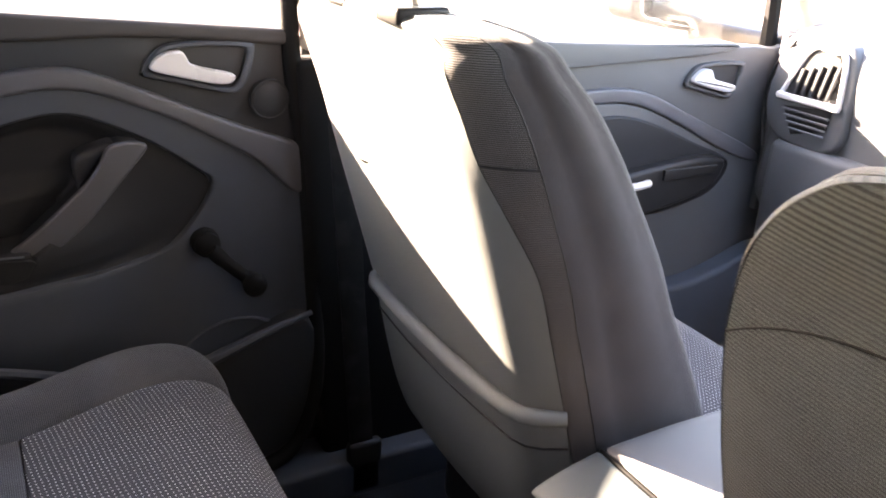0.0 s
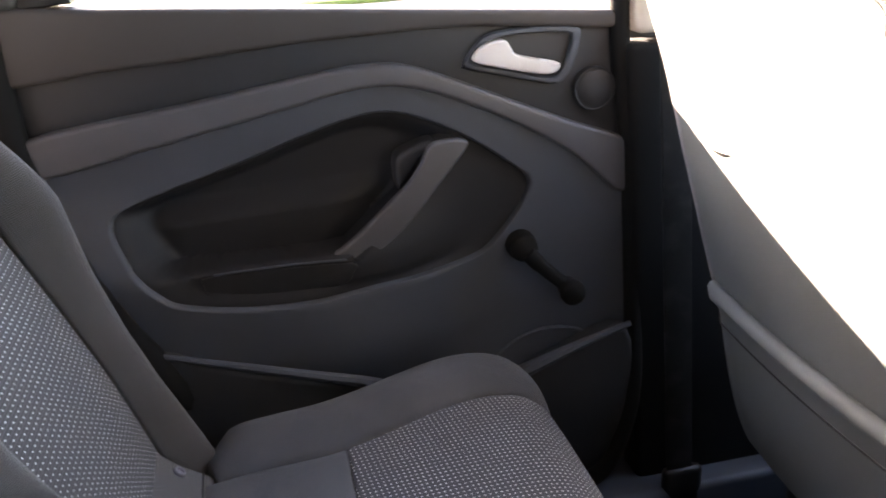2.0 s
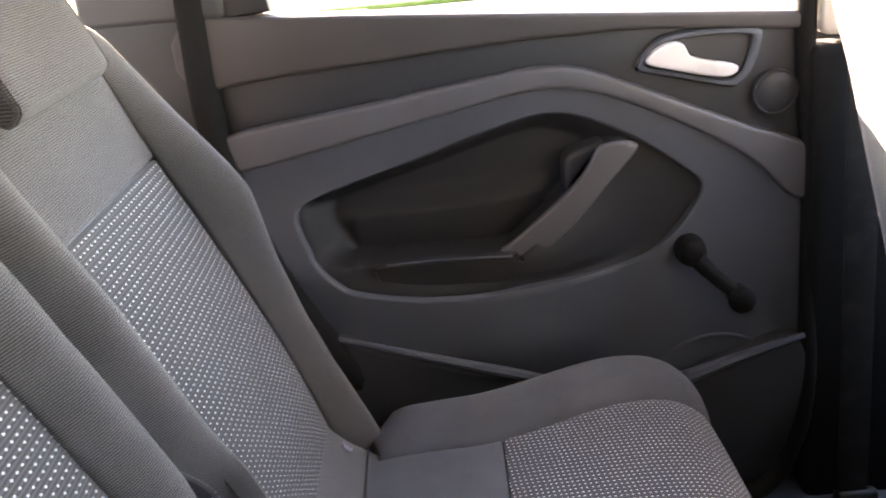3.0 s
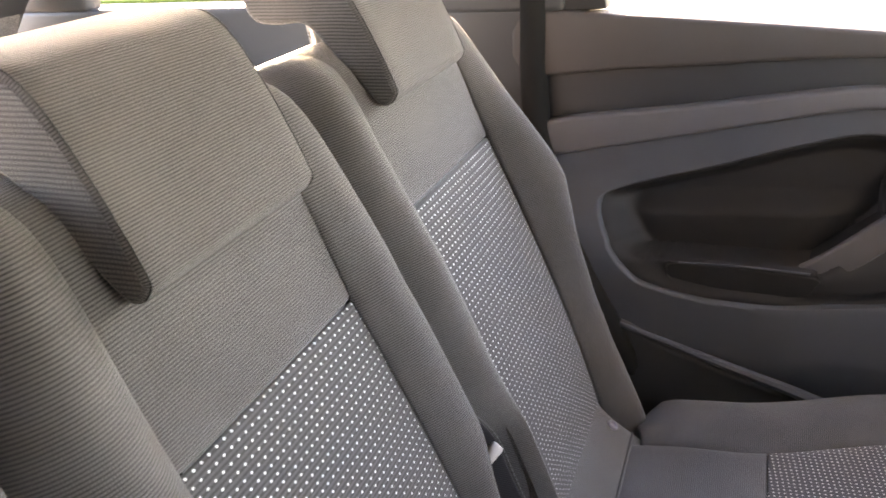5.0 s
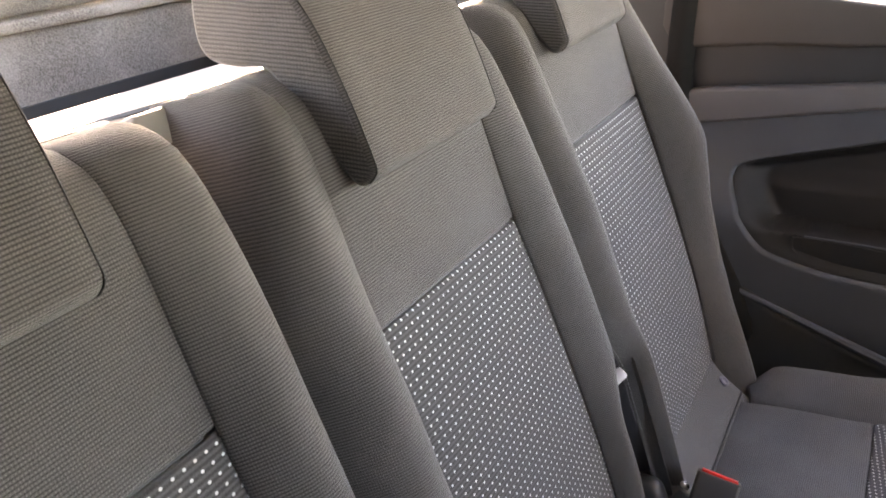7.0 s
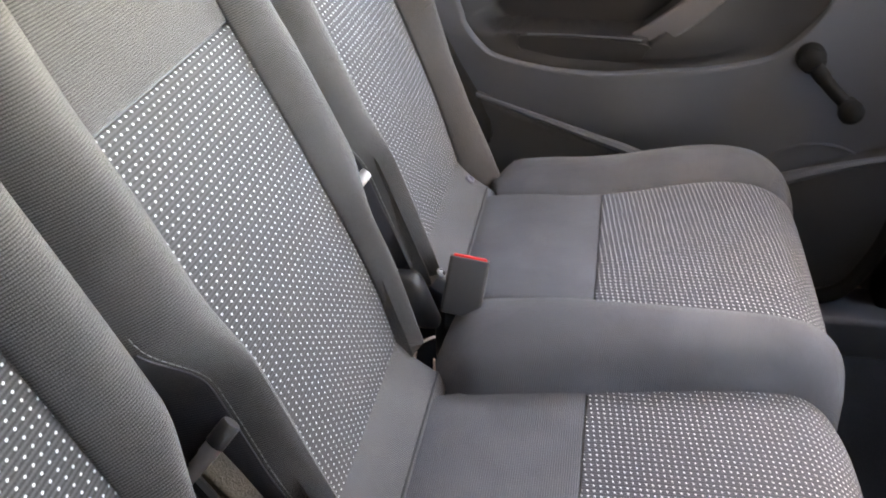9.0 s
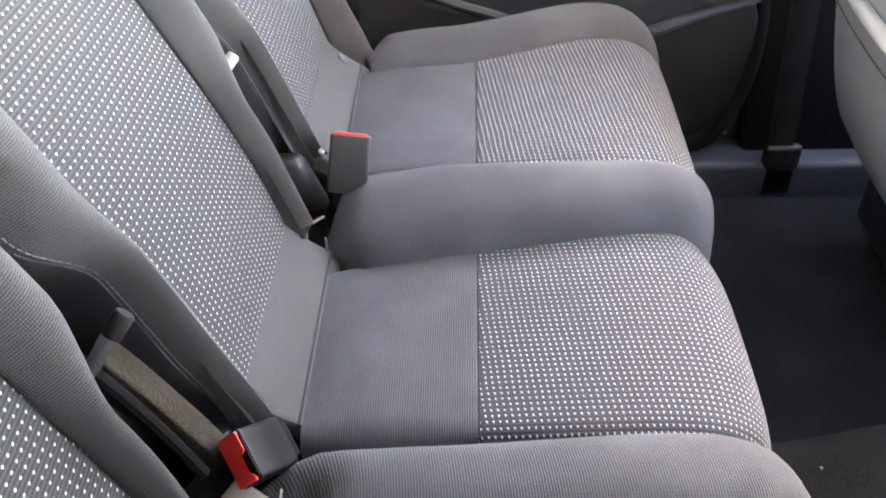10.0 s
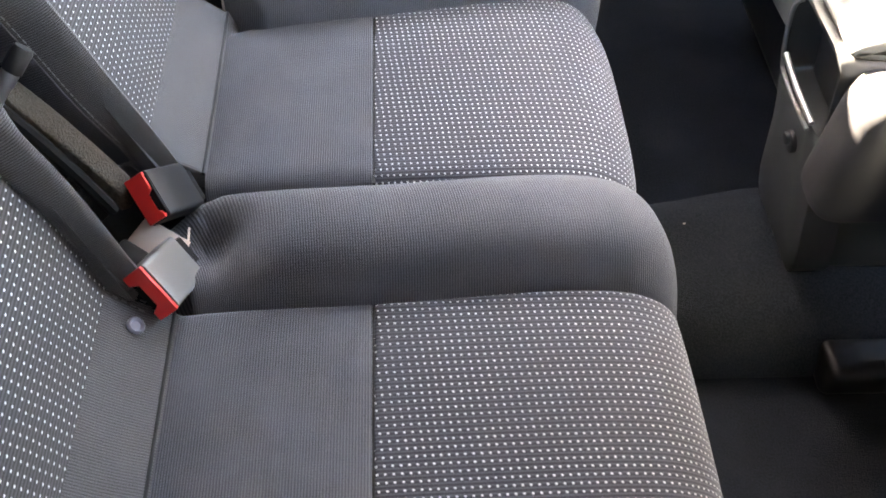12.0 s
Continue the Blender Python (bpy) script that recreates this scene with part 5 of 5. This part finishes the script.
part("window_glass", rbox((-0.058, -0.811, 0.872), (0.653, -0.806, 1.223), 0.0), BLOCKING_GLASS, near_light_block, "near-opaque side window that keeps light out")
part("armrest", rbox((0.05, -0.78, 0.50), (0.50, -0.755, 0.56), 0.01), BLACK, near_light_block)

# ---- dashboard ----
dash = thing("dashboard", "pale sunlit grey dashboard with silver-edged air vents", "dashboard", at=(0, 0, 0))
prof = Curve([(1.80, 0.36), (1.70, 0.46), (1.695, 0.555), (1.70, 0.62), (1.69, 0.75), (1.72, 0.805), (1.85, 0.835), (2.08, 0.845)])
part("fascia", pad(lambda u, v: np.array([*prof.at(u)[[0]], v, prof.at(u)[1]]), 0.0, prof.length, -0.77, 0.735, 0.02, 0.04, 40, 30, 0.0, False), DASH, dash)
part("glovebox", rbox((1.675, 0.20, 0.37), (1.75, 0.70, 0.600), 0.02), DASH, dash)
part("end_panel", rbox((1.72, 0.738, 0.42), (2.05, 0.755, 0.80), 0.004), DASH, dash)
part("steering_column", rbox((1.45, -0.45, 0.60), (1.72, -0.32, 0.70), 0.02), BLACK, dash)
wheel = part("steering_wheel", tube([(1.42 + 0.06 * math.sin(a), -0.385 + 0.185 * math.cos(a), 0.68 + 0.175 * math.sin(a)) for a in np.linspace(0, 2 * math.pi, 40, endpoint=False)], 0.016, 10, True), BLACK, dash, "black steering wheel")
part("hub", rbox((1.42, -0.45, 0.62), (1.47, -0.32, 0.73), 0.02), BLACK, wheel)
vent = part("air_vent", plate([(0.530, 0.610), (0.655, 0.604), (0.705, 0.645), (0.708, 0.72), (0.665, 0.792), (0.620, 0.808), (0.530, 0.806), (0.512, 0.70)], 0.0, 0.05, 0.010, n=5), DASH, dash, "angular end air vent")
vent.matrix_local = Matrix(((0, 1, 0, 1.684), (1, 0, 0, 0.024), (0, 0, 1, -0.006), (0, 0, 0, 1)))
part("duct", plate([(0.540, 0.710), (0.660, 0.700), (0.655, 0.725), (0.614, 0.786), (0.552, 0.788)], -0.002, 0.01, 0.002, n=1, smooth=False), BLACK, vent)
part("duct", plate([(0.552, 0.646), (0.632, 0.622), (0.662, 0.676), (0.546, 0.690)], -0.002, 0.01, 0.002, n=1, smooth=False), BLACK, vent)
for k in range(5):
    y = 0.560 + 0.019 * k
    part("vane", rbox((y - 0.003, -0.010, 0.705), (y + 0.005, -0.003, 0.780 - 0.006 * k), 0.002, -0.22), DOOR_DARK, vent)
for k in range(4):
    z = 0.634 + 0.012 * k
    part("vane", rbox((0.552 - 0.002 * k, -0.010, z), (0.636 + 0.008 * k, -0.003, z + 0.004), 0.0015), DASH, vent)
part("vent_gap", tube(spline([(0.706, 0.012, 0.58), (0.722, 0.012, 0.66), (0.716, 0.012, 0.735), (0.672, 0.012, 0.802)], 6), 0.0035, 6), BLACK, vent)
part("vent_bar", rbox((0.528, -0.016, 0.690), (0.676, -0.002, 0.703), 0.004), SILVER, vent, "bright cross bar")
part("vent_frame", tube([(y, -0.004, z) for y, z in spline([(0.533, 0.697), (0.540, 0.790), (0.570, 0.797), (0.620, 0.793), (0.672, 0.697)], 6)], 0.005, 8), SILVER, vent)

# ---- front belt on the middle pillar ----
belt = thing("seat_belt", "black webbing belt down the middle pillar", "seat belt", at=(0.775, 0.70, 0.05))
part("webbing", rbox((-0.022, -0.002, -0.03), (0.022, 0.002, 0.95), 0.001, -0.07), WEBBING, belt)
part("anchor", rbox((-0.034, -0.010, -0.05), (0.034, 0.012, 0.06), 0.01), BLACK, belt)
speck = thing("floor_speck", "tiny pale speck of grit on the tunnel carpet", "speck", at=(0.640, 0.026, 0.101))
part("grain", lathe([(0.0016, 0.0), (0.0018, 0.0010), (0.0009, 0.0018), (0, 0.0019)], Matrix.Identity(4), 8), TAG, speck)
